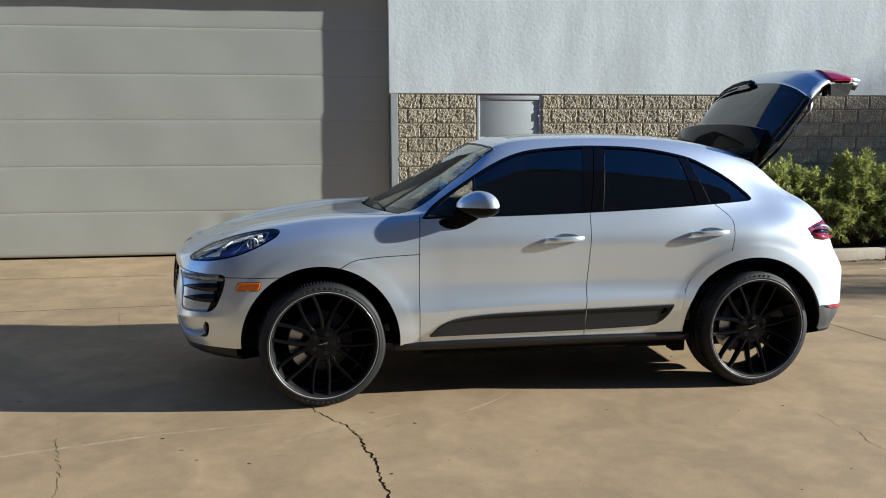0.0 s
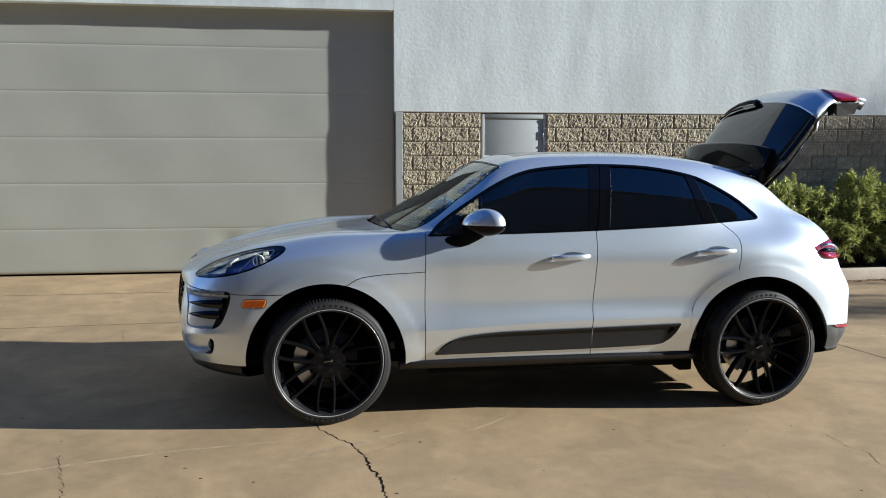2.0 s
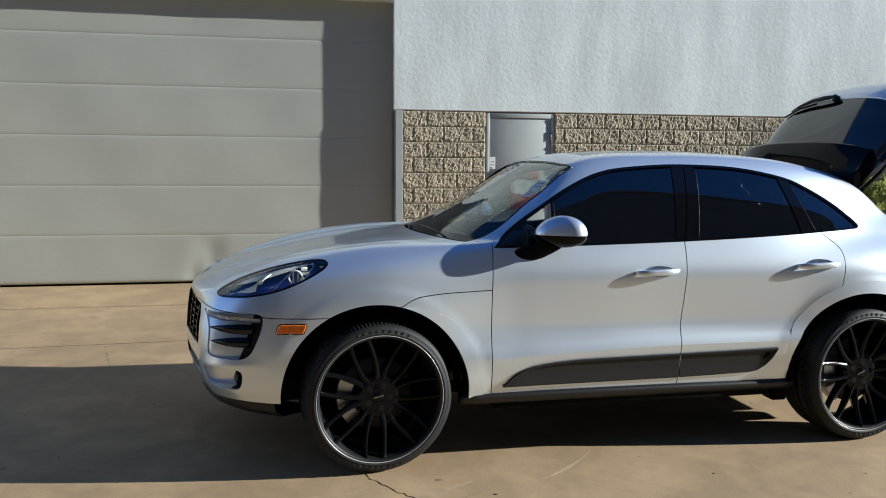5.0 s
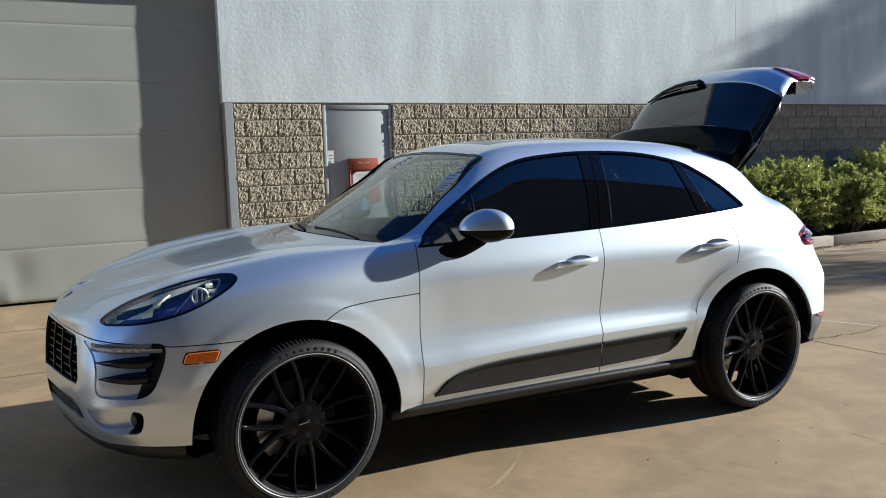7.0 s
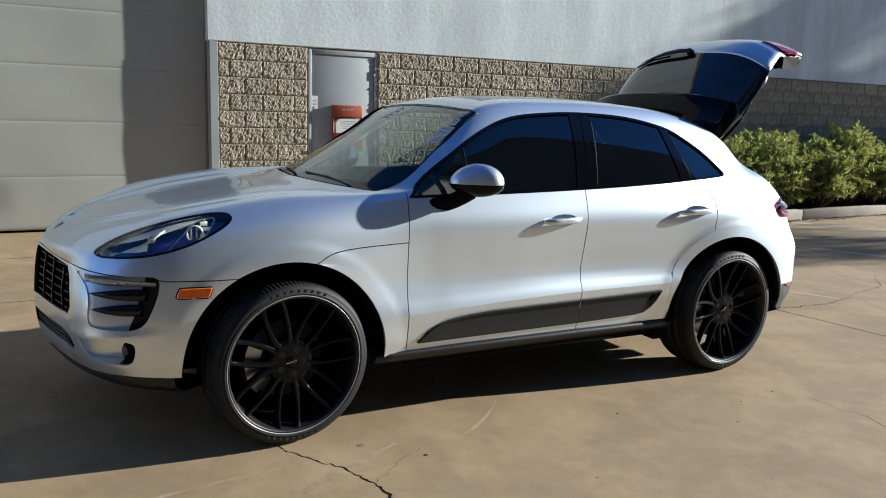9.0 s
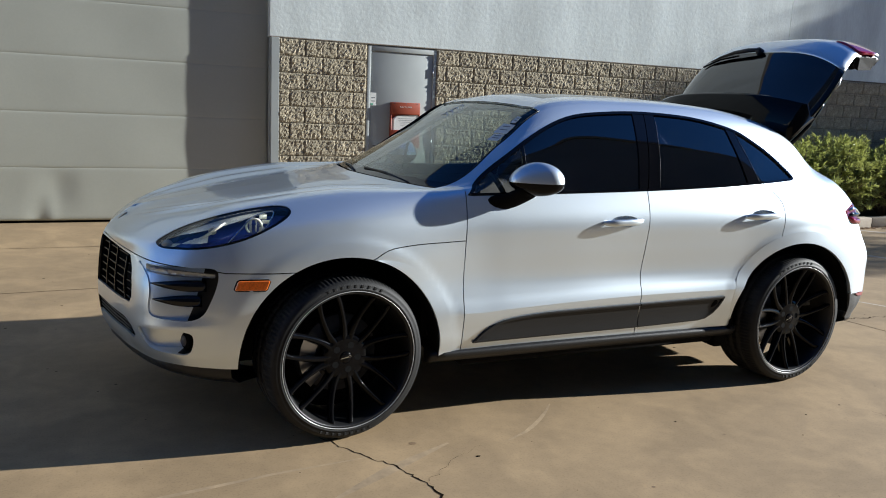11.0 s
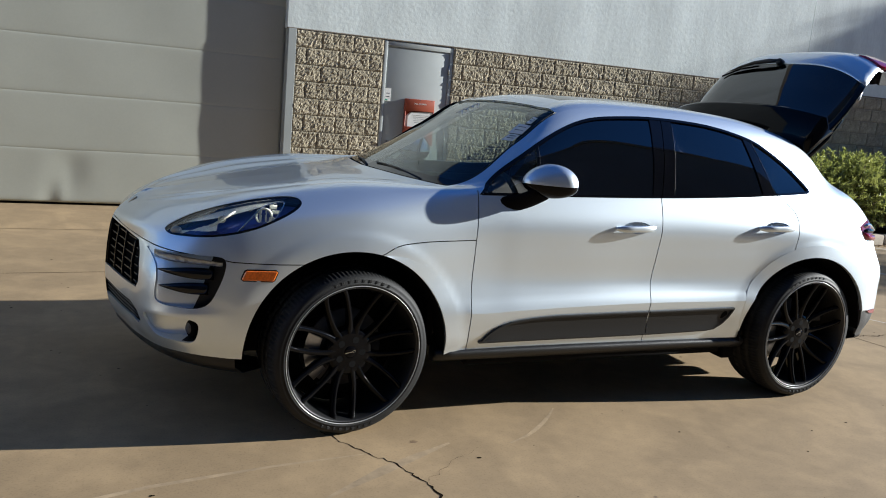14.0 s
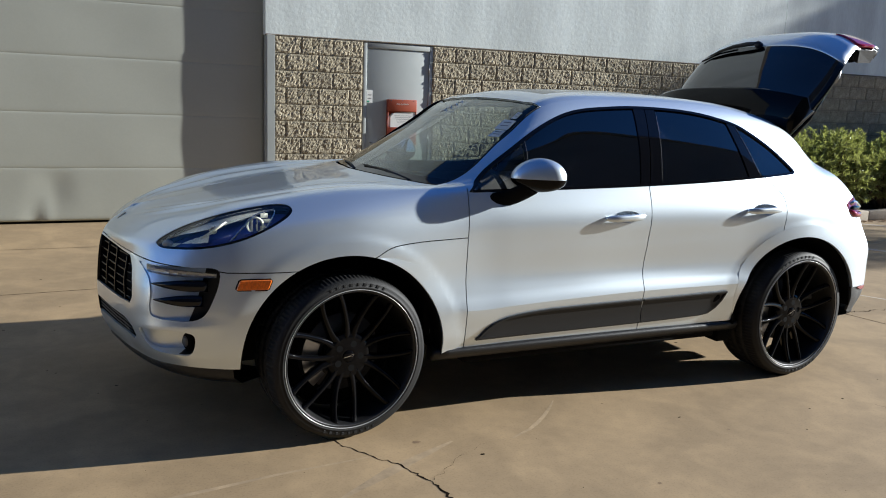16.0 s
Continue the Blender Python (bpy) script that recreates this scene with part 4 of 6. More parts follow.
    cs = sh.take(lambda x, d, z, s, r: zone(r, s) and inner_test(x, z) and not right_of("c1", x, z))
    gc = sh.take(lambda x, d, z, s, r: zone(r, s) and inner_test(x, z))
    rim = sh.take(lambda x, d, z, s, r: zone(r, s) and signed(DLO, x, z))
    skin("window_trim", push(rim, -.001), GLOSS_BLACK, car, .012, "black window surround")[1].data.materials[0] = SATIN_BLACK
    skin("quarter_glass", push(gq, .008), CLEAR, car, .004, shade=False)
    skin("window_divider", push(bar, .003), GLOSS_BLACK, car, .012)
    fw = skin("front_window", push(gf, .008), TINT, car, .004, "dark tinted glass", shade=False)
    fw[1].data.materials[0] = CLEAR
    fw[0].visible_shadow = True
    covers = skin("pillar_cover", push(bf, .002), GLOSS_BLACK, car, .012, "gloss black pillar cover")
    skin("panel_seam", push(bs, .010), MATT_BLACK, car, 0)
    covers += skin("pillar_cover", push(br, .002), GLOSS_BLACK, car, .012, "gloss black pillar cover")
    skin("rear_window", push(gr, .008), TINT, car, .004, "dark tinted glass")[1].data.materials[0] = DUSTY_TINT
    covers += skin("pillar_cover", push(cs, .002), GLOSS_BLACK, car, .012, "gloss black pillar cover")
    skin("rear_quarter_glass", push(gc, .008), TINT, car, .004, "dark tinted glass")[1].data.materials[0] = DUSTY_TINT

    for ob in covers[1::2]:
        ob.data.materials[0] = SATIN_BLACK

    # lamps in the shell
    lamp_zone = lambda r, s: 3.6 < r < 8.4 and s < 4.2
    lens_in = inset(HEADLAMP, .009)
    lens = sh.take(lambda x, d, z, s, r: lamp_zone(r, s) and signed(lens_in, x, z))
    lamp_rim = sh.take(lambda x, d, z, s, r: lamp_zone(r, s) and signed(HEADLAMP, x, z))
    bucket = push(lens.copy(), .045)
    head = skin("headlamp", push(lamp_rim, .003), GLOSS_BLACK, car, .02, "clear lens headlamp with a dark bucket")
    core = inset(HEADLAMP, .033)
    brow, plate = bucket.copy(), bucket.copy()
    for b, co, no in ((brow, (-.80, 0, .885), (.30, 0, -1.0)), (plate, (-.60, 0, .925), (1.0, 0, -.35))):
        bmesh.ops.bisect_plane(b, geom=list(b.verts) + list(b.edges) + list(b.faces), plane_co=co, plane_no=Vector(no).normalized(), clear_outer=True)
        b.normal_update()
        drop = []
        for f in b.faces:
            n = f.calc_center_median() + f.normal * .045
            if signed(core, n.x, n.z) != (b is plate):
                drop.append(f)
        bmesh.ops.delete(b, geom=drop, context="FACES")
        push(b, -.030 if b is brow else -.020)
        for h, bb in zip(head, (b.copy(), mirrored(b))):
            link("lamp_brow" if b is brow else "reflector_plate", bb, PLATE, h, "pale trim along the lamp's upper edge" if b is brow else "")
        b.free()
    for k, b in enumerate((lens, bucket)):
        for h, bb in zip(head, (b.copy(), mirrored(b))):
            ob = link(("lens", "bucket")[k], bb, (CLEAR, BLUE_BUCKET)[k], h)
            if k == 0:
                m = ob.modifiers.new("thickness", "SOLIDIFY")
                m.thickness, m.offset = .003, -1
                ob.visible_shadow = False
        b.free()
    tail = sh.take(lambda x, d, z, s, r: r < 6.6 and s > 9.5 and signed(TAIL, x, z))
    skin("tail_lamp", push(tail, -.004), SMOKED, car, .02, "red and clear tail lamp")

    # glazing and roof by station
    frit = sh.take(lambda x, d, z, s, r: r > 8.0 and x > .2 and (4.97 < s < 5.10 or 6.81 < s < 6.83 or r < 8.12 and 4.97 < s < 6.83))
    skin("windscreen_border", push(frit, .006), GLOSS_BLACK, car, .005, "black printed border of the windscreen")
    ws = sh.take(lambda x, d, z, s, r: r > 8.0 and 4.97 < s < 6.83 and x > .2)
    skin("windscreen", push(ws, .006), SCREEN, car, .005, "clear raked windscreen", shade=False)
    cowl = sh.take(lambda x, d, z, s, r: r > 8.0 and 4.90 < s < 4.97)
    skin("cowl", push(cowl, .035), SATIN_BLACK, car, .01, "black plastic cowl under the windscreen")
    sun_glass = sh.take(lambda x, d, z, s, r: r > 9.16 and 7.16 < s < 8.75)
    skin("sunroof", push(sun_glass, .002), GLOSS_BLACK, car, .01, "dark glass roof panel")
    roof = sh.take(lambda x, d, z, s, r: r > 8.0 and s > 6.83)
    skin("roof", roof, PAINT, car)
    cup_holes = [sh.take(lambda x, d, z, s, r: 3.5 < r < 6.3 and signed(cup, x, z)) for cup in cups]
    # painted panels
    fd = sh.take(lambda x, d, z, s, r: r < 6.7 and 4.4 < s < 9 and z < 1.2 and signed([(.584, 1.3)] + DOOR_FRONT + DOOR_MID[::-1], x, z))
    rd = sh.take(lambda x, d, z, s, r: r < 6.7 and 7 < s < 11 and z < 1.2 and signed(DOOR_MID[::-1] + [(1.7, 1.3), (2.45, 1.3)] + DOOR_REAR + [(2.5, .75), (2.3, .34)], x, z))
    bumper = sh.take(lambda x, d, z, s, r: s < 4.3 and x < 0 and r < 6 and signed(HOOD_LINE + [(-.2, .2), (-1.3, .2), (-1.3, .852)], x, z))
    fender = sh.take(lambda x, d, z, s, r: r < 6 and 0 < x < .6 and s < 5.3 and z < .925 and signed(FLARE_LINE + [(.582, .2), (.0, .2), (.05, .84)], x, z))
    hood = sh.take(lambda x, d, z, s, r: s < 5.12 and x < .62 and not (r > 6.5 and x > .585))
    doors = skin("front_door", fd, PAINT, car), skin("rear_door", rd, PAINT, car)
    skin("front_bumper", bumper, PAINT, car), skin("front_fender", fender, PAINT, car), skin("bonnet", hood, PAINT, car, label="silver clamshell bonnet")
    rest = sh.take(lambda x, d, z, s, r: True)
    skin("body_side", rest, PAINT, car)
    sh.bm.free()
    return car, head, doors, (grille_hole, low_hole, intake_hole, scoop_hole), cup_holes


CAR, HEADS, DOORS, HOLES, CUPS = build_car()


# ---------------------------------------------------------------- the car: fittings
def grid_at(r, s, lift=0.0, side=1):
    """The body's surface at row r, station s, lifted outwards; side -1 is the far flank."""
    j, i = min(r * SV, len(GRID) - 1.001), min(s * SU, len(GRID[0]) - 1.001)
    a, b = int(j), int(i)
    u, v = j - a, i - b
    p = (GRID[a, b] * (1 - v) + GRID[a, b + 1] * v) * (1 - u) + (GRID[a + 1, b] * (1 - v) + GRID[a + 1, b + 1] * v) * u
    t1, t2 = GRID[a, b + 1] - GRID[a, b], GRID[a + 1, b] - GRID[a, b]
    n = np.cross((t1[0], -t1[1], t1[2]), (t2[0], -t2[1], t2[2]))
    n = n / (np.linalg.norm(n) + 1e-9)
    y = CY - p[1] + n[1] * lift
    return Vector((p[0] + n[0] * lift, y if side > 0 else 2 * CY - y, p[2] + n[2] * lift))


FLAT = GRID.reshape(-1, 3)


def flank(x, z, rows=6.2):
    """Half width of the flank at (x, z)."""
    zs, ds = [], []
    for row in GRID[:int(rows * SV), int(1.4 * SU):int(11.8 * SU)]:
        zs.append(np.interp(x, row[:, 0], row[:, 2]))
        ds.append(np.interp(x, row[:, 0], row[:, 1]))
    return float(np.interp(z, zs, ds))


def nose_x(d, z):
    g = GRID[:int(5.2 * SV), :int(2.6 * SU)].reshape(-1, 3)
    w = 1 / ((g[:, 1] - abs(d)) ** 2 + (g[:, 2] - z) ** 2 + 1e-5) ** 2
    return float((w * g[:, 0]).sum() / w.sum())


def recess(bm, depth, fade=None):
    old = list(bm.faces)
    r = bmesh.ops.extrude_face_region(bm, geom=old)
    bm.normal_update()
    vs = [v for v in r["geom"] if isinstance(v, bmesh.types.BMVert)]
    n = sum((f.normal for f in r["geom"] if isinstance(f, bmesh.types.BMFace)), Vector()).normalized()
    for v in vs:
        v.co -= n * depth * (fade(v.co.x, v.co.z) if fade else 1)
    bmesh.ops.delete(bm, geom=[f for f in old if f.is_valid], context="FACES_ONLY")
    for e in bm.edges:
        if len(e.link_faces) == 2 and e.calc_face_angle() > .6:
            e.smooth = False
    return bm


def both(name, bm, material, parent, label="", smooth=True):
    """A part and its mirror image on the far flank."""
    a = link(name, bm.copy(), material, parent, label, smooth)
    m = mirrored(bm)
    bm.free()
    return a, link(name, m, material, parent, label, smooth)


def lathe(profile, seg=96, groove=None):
    """Turns (radius, y) round the y axis."""
    bm = bmesh.new()
    rings = []
    for k in range(seg):
        a = math.tau * k / seg
        ring = []
        for i, (r, y) in enumerate(profile):
            rr = groove(r, y, k, i) if groove else r
            ring.append(bm.verts.new((rr * math.cos(a), y, rr * math.sin(a))))
        rings.append(ring)
    for k in range(seg):
        a, b = rings[k], rings[(k + 1) % seg]
        for i in range(len(profile) - 1):
            bm.faces.new((a[i], b[i], b[i + 1], a[i + 1]))
    return bm


def spoke(angle, side):
    """One arm of a forked spoke: it leaves the hub beside its twin and parts from it towards the rim."""
    bm = bmesh.new()
    rows = []
    for r, turn, y, w, deep in ((.060, 6.0, .047, .0170, .050), (.090, 6.5, .0455, .0175, .048), (.110, 6.8, .044, .0165, .046), (.130, 7.6, .042, .0148, .044), (.150, 8.7, .038, .0134, .042), (.180, 10.4, .033, .0124, .038), (.215, 12.3, .026, .0118, .034), (.25, 13.9, .018, .0116, .030), (.28, 15.3, .010, .0118, .028), (.302, 16.4, .004, .0135, .028), (.316, 17.0, .000, .0185, .026)):
        a = angle + side * radians(turn)
        ca, sa = math.cos(a), math.sin(a)
        lean = .30 * side                                  # the bar's face turns a little from square
        ring = []
        for dw, dy in ((-w, deep), (-w, .007 + w * lean), (-w * .6, .001 + w * lean * .6), (0, 0), (w * .6, .001 - w * lean * .6), (w, .007 - w * lean), (w, deep)):
            ring.append(bm.verts.new((r * ca - dw * sa, y + dy, r * sa + dw * ca)))
        rows.append(ring)
    for a, b in zip(rows, rows[1:]):
        for i in range(7):
            bm.faces.new((a[i], a[(i + 1) % 7], b[(i + 1) % 7], b[i]))
    bm.faces.new(rows[0]), bm.faces.new(rows[-1][::-1])
    return bm


def build_wheel(parent):
    rim = part("wheel", lathe([(.3195, -.002), (.3215, -.010), (.318, -.013), (.313, -.008), (.309, .004), (.304, .02), (.298, .06), (.288, .12), (.286, .20), (.30, .25), (.318, .262)]), SATIN_BLACK, parent, "large gloss black multi-spoke alloy wheel")

    def groove(r, y, k, i):
        if r > .3790 and k % 4 == 0 and (y < .064 or y > .2):
            return r - .007
        if r > .384 and k % 8 == 2 and .07 < y < .2:
            return r - .005
        return r

    tyre = [(.318, .002), (.324, -.010), (.332, -.016), (.3385, -.0175), (.3395, -.0155), (.352, -.0165), (.361, -.012), (.369, -.005), (.3755, .004), (.3795, .014), (.3825, .026), (.3845, .040), (.385, .060), (.385, .066),
            (.377, .067), (.377, .076), (.385, .077), (.385, .125), (.377, .126), (.377, .136), (.385, .137), (.385, .19), (.377, .191), (.377, .20), (.385, .201), (.383, .235), (.375, .258), (.355, .275), (.330, .276), (.318, .262)]
    part("tyre", lathe(tyre, 480, groove), RUBBER, rim, "low-profile black tyre")
    part("rim_stripe", lathe([(.3228, -.013), (.3237, -.0168), (.3252, -.0175), (.3264, -.0166), (.3266, -.012)], 128), STRIPE, rim, "thin silver pinstripe round the rim edge")
    # raised sidewall marks
    for a0, a1, n in ((1.15, 2.0, 9), (4.3, 5.1, 9)):
        bm = bmesh.new()
        for k in range(n):
            a = a0 + (a1 - a0) * k / n
            c, s = math.cos(a), math.sin(a)
            vs = box(bmesh.new(), -.007, .007, -.0182, -.012, .3435, .3565, .001, 1)
            for v in vs.verts:
                x, z = v.co.x * (0.7 + .3 * (k % 2)), v.co.z
                v.co = Vector((z * c - x * s, v.co.y, z * s + x * c))
            me = bpy.data.meshes.new("tmp")
            vs.to_mesh(me), vs.free()
            bm.from_mesh(me)
            bpy.data.meshes.remove(me)
        o = part("sidewall_mark", bm, RUBBER, rim, "raised black bars on the tyre wall", False)
        o["kind"] = "stuff"
    for k in range(7):
        a = radians(110 - 360 / 14 - k * 360 / 7)
        for side in (-1, 1):
            part("spoke", spoke(a, side), WHEEL_BLACK, rim)
    part("hub", lathe([(.0, .044), (.030, .044), (.034, .0425), (.040, .044), (.086, .0445), (.104, .047), (.111, .054), (.115, .095), (0, .1)], 56), WHEEL_BLACK, rim)
    part("centre_cap", lathe([(0, .0395), (.024, .040), (.027, .0415), (.028, .046)], 40), WHEEL_BLACK, rim)
    bm = boxed(-.028, .010, .0382, .0396, -.0011, .0011)
    tube(bm, [(.017 + .007 * math.cos(a), .039, .0046 * math.sin(a)) for a in np.linspace(0, math.tau, 13)], .0011, 4)
    bmesh.ops.rotate(bm, verts=bm.verts, cent=(0, 0, 0), matrix=Euler((0, radians(-9), 0)).to_matrix())
    part("cap_mark", bm, CHROME, rim, "thin silver bar and ring", False)
    # flat black discs paint the shaded depth of the bolt holes
    for k in range(5):
        a = radians(67 + 72 * k)
        bm = lathe([(0, .0437), (.0160, .0437)], 20)
        bmesh.ops.translate(bm, verts=bm.verts, vec=(.060 * math.cos(a), 0, .060 * math.sin(a)))
        part("bolt_hole_dark", bm, MATT_BLACK, rim)
    part("brake_disc", lathe([(.06, .125), (.185, .125), (.187, .13), (.187, .15), (.06, .152)], 48), DISC, rim, "grey brake disc")
    bm = bmesh.new()
    rows = [[bm.verts.new((r * math.cos(a), y, r * math.sin(a))) for r, y in ((.13, .10), (.205, .10), (.205, .17), (.13, .17))] for a in np.linspace(2.7, 3.9, 8)]
    for a, b in zip(rows, rows[1:]):
        for i in range(4):
            bm.faces.new((a[i], a[(i + 1) % 4], b[(i + 1) % 4], b[i]))
    bm.faces.new(rows[0]), bm.faces.new(rows[-1])
    part("brake_calliper", bm, BRUSHED, rim, "silver-grey brake calliper", False)
    rim.matrix_basis = pose(-.004, -.046, .387, 0, 0, 6.6)        # steered a little
    copy_thing(rim, pose(2.779, -.024, .385, 0, -13.5, 3.6))
    for x, turn in ((-.004, 186.6), (2.779, 180)):
        copy_thing(rim, pose(x, 2 * CY + .016, .385, 0, 24, turn))
    part("dark_backplate", lathe([(0, .19), (.284, .19), (.284, .2), (0, .2)], 40), MATT_BLACK, rim)          # added black disc darkening the gaps between spokes, behind the steered wheel only


build_wheel(CAR)


def build_underside():
    for cx, cz, r in ((-.02, .387, .474), (2.757, .385, .466)):
        bm = bmesh.new()
        rows = []
        for a in np.linspace(-.08 if cx < 1 else .04, math.pi + (.01 if cx < 1 else .06), 40):
            rows.append([bm.verts.new((cx + rr * math.cos(a), y, cz + rr * math.sin(a))) for rr, y in ((r, -.012), (r - .004, .05), (r - .006, .42), (0.02, .43))])
        for a, b in zip(rows, rows[1:]):
            for i in range(3):
                bm.faces.new((a[i], b[i], b[i + 1], a[i + 1]))
        both("arch_liner", bm, MATT_BLACK, CAR, "black wheel arch liner")
    part("floor_pan", boxed(-.70, 3.36, .44, 1.42, .25, .42, .04), MATT_BLACK, CAR, "dark underbody")
    both("rear_suspension", boxed(2.50, 3.22, .28, .45, .20, .38, .03), MATT_BLACK, CAR, "dark rear suspension")
    both("floor_side", boxed(.60, 2.22, .05, .45, .27, .40, .02), MATT_BLACK, CAR)
    # black sill under the doors
    bm = bmesh.new()
    rows = []
    for x in np.linspace(.42, 2.33, 24):
        e = .004 * math.sin((x - .42) * 1.6)
        rows.append([bm.verts.new((x, y, z)) for y, z in ((.012, .372 + e), (-.004, .366 + e), (-.008, .352), (.004, .330), (.03, .312), (.09, .302), (.09, .38))])
    for a, b in zip(rows, rows[1:]):
        for i in range(7):
            bm.faces.new((a[i], b[i], b[(i + 1) % 7], a[(i + 1) % 7]))
    bm.faces.new(rows[0][::-1]), bm.faces.new(rows[-1])
    both("side_sill", bm, SATIN_BLACK, CAR, "black plastic side sill")
    both("jacking_point", boxed(2.24, 2.33, .05, .16, .235, .32, .012), MATT_BLACK, CAR)
    # black lip under the front bumper and the lower rear bumper
    for name, s0, s1, drop, tuck in (("front_lip", 0, 2.92, .075, .05), ("rear_skirt", 11.0, 13, .035, .07)):
        bm = bmesh.new()
        rows = []
        for s in np.linspace(s0, s1, 40):
            p = grid_at(0, s)
            q = Vector((1.3, CY, 0)) - Vector((p.x, p.y, 0))
            q.normalize()
            k = 1.0 if name == "rear_skirt" else min(1.0, .55 + .15 * s)
            rows.append([bm.verts.new(p + q * .012 + Vector((0, 0, .015))), bm.verts.new(p + q * .004), bm.verts.new(p + q * .008 - Vector((0, 0, drop * .55 * k))), bm.verts.new(p + q * tuck - Vector((0, 0, drop * k))), bm.verts.new(p + q * (tuck + .25) - Vector((0, 0, drop * .9 * k)))])
        for a, b in zip(rows, rows[1:]):
            for i in range(4):
                bm.faces.new((a[i], b[i], b[i + 1], a[i + 1]))
        both(name, bm, SATIN_BLACK, CAR, "black plastic bumper lip")
    for y in (.42, .56):
        both("exhaust_tip", tube(bmesh.new(), [(3.30, y, .40), (3.47, y, .405), (3.475, y, .405), (3.44, y, .405)], [.045, .045, .038, .036], 20), CHROME, CAR, "bright steel exhaust tip")


build_underside()


def build_nose():
    grille, low, intake, scoop = HOLES
    both("grille_recess", recess(grille, .09), MATT_BLACK, CAR)
    both("lower_grille_recess", recess(low, .05), MATT_BLACK, CAR)

    def bar(z0, z1, d0, d1, deep=.012, h=.0055):
        n = 14
        path = [(nose_x(d0 + (d1 - d0) * k / n, z0 + (z1 - z0) * k / n) + deep, CY - (d0 + (d1 - d0) * k / n), z0 + (z1 - z0) * k / n) for k in range(n + 1)]
        return tube(bmesh.new(), path, h, 6)

    for k in range(6):
        z = .628 + k * .036
        w = np.interp(z, (.617, .65, .70, .765, .818), (.57, .61, .60, .555, .49))
        part("grille_bar", bar(z, z, -w, w, .014, .005), WHEEL_BLACK, CAR, "gloss black grille bar")
    for d in (-.48, -.32, -.16, 0, .16, .32, .48):
        top = .826 if abs(d) < .4 else .80
        part("grille_upright", bar(.606, top, d, d * .93, .010, .007), WHEEL_BLACK, CAR)
    for k in range(3):
        part("lower_grille_bar", bar(.47 + k * .018, .47 + k * .018, -.56, .56, .012, .004), SATIN_BLACK, CAR)
    for hole, split in ((intake, INTAKE_SPLIT), (scoop, SCOOP_SPLIT)):          # black behind the split
        for f in hole.faces:
            c = f.calc_center_median()
            f.material_index = int(c.x > np.interp(c.z, [p[1] for p in split], [p[0] for p in split]))
    inner = recess(intake, .065, lambda x, z: min(1, max(.10, (x + .87) / .20)))
    pocket = recess(scoop, .062, lambda x, z: min(1, max(.25, (x + .90) / .14)))
    for ob in both("side_intake", inner, PAINT, CAR, "side air intake running from silver into black") + both("bumper_scoop", pocket, PAINT, CAR, "silver scoop with a black pocket for the fog lamp"):
        ob.data.materials.append(SATIN_BLACK)
    # intake blades
    for z, x0, x1 in ((.741, -.845, -.625), (.676, -.84, -.645)):
        bm = bmesh.new()
        rows = []
        for k in range(13):
            t = k / 12
            x = x0 + (x1 - x0) * t
            d = flank(x, z) - .002 - .026 * t
            h = .002 + .036 * math.sin(math.pi * min(1, t * 1.1) * .62)
            rows.append([bm.verts.new((x, CY - d - .004, z - h * .5 - .006 * t)), bm.verts.new((x, CY - d, z + h * .6)), bm.verts.new((x + .01, CY - d + .05, z + h * .5)), bm.verts.new((x + .01, CY - d + .05, z - h))])
        for a, b in zip(rows, rows[1:]):
            for i in range(4):
                bm.faces.new((a[i], b[i], b[(i + 1) % 4], a[(i + 1) % 4]))
        bm.faces.new(rows[0][::-1]), bm.faces.new(rows[-1])
        both("intake_blade", bm, GLOSS_BLACK, CAR, "black blade in the air intake")
    # day light strip
    for name, m, o, h in (("light_strip", CLEAR, .002, .016), ("strip_reflector", BRUSHED, -.010, .012)):
        bm = bmesh.new()
        rows = []
        for k in range(17):
            t = k / 16
            x = -.855 + .262 * t
            z = .799 - .004 * t - .006 * t * t
            d = flank(x, z) + o
            hh = h * (1 - .55 * t)
            zz = .003 * (k % 2) if name == "strip_reflector" else 0
            rows.append([bm.verts.new((x, CY - d - zz, z - hh)), bm.verts.new((x, CY - d - zz, z + hh)), bm.verts.new((x + .006, CY - d + .02, z + hh)), bm.verts.new((x + .006, CY - d + .02, z - hh))])
        for a, b in zip(rows, rows[1:]):
            for i in range(4):
                bm.faces.new((a[i], b[i], b[(i + 1) % 4], a[(i + 1) % 4]))
        bm.faces.new(rows[0][::-1]), bm.faces.new(rows[-1])
        both(name, bm, m, CAR, "", name == "light_strip")
    # fog lamp in the scoop
    n = Vector((-.86, -.50, 0)).normalized()
    c = Vector((-.706, CY - .822, .490))
    for name, m, r, o in (("fog_lamp", MATT_BLACK, .042, 0.0), ("fog_lens", DISC, .029, .006)):
        bm = lathe([(0, -.012), (r * .6, -.011), (r * .9, -.004), (r, .006), (r, .05), (0, .05)], 28)
        for v in bm.verts:
            v.co.x *= .80
        bmesh.ops.transform(bm, matrix=Matrix.Translation(c + n * o) @ (-n).to_track_quat("Y", "Z").to_matrix().to_4x4(), verts=bm.verts)
        both(name, bm, m, CAR, "round fog lamp" if name == "fog_lamp" else "")
    # amber side marker
    keys = [(-.513, .733), (-.509, .745), (-.500, .767), (-.494, .771), (-.372, .773), (-.366, .768), (-.380, .733), (-.386, .729), (-.508, .729)]
    bm = bmesh.new()
    a = [bm.verts.new((x, CY - flank(x, z) - .008, z)) for x, z in inset(keys[::-1], .003)]
    b = [bm.verts.new((x, CY - flank(x, z) - .005, z)) for x, z in keys[::-1]]
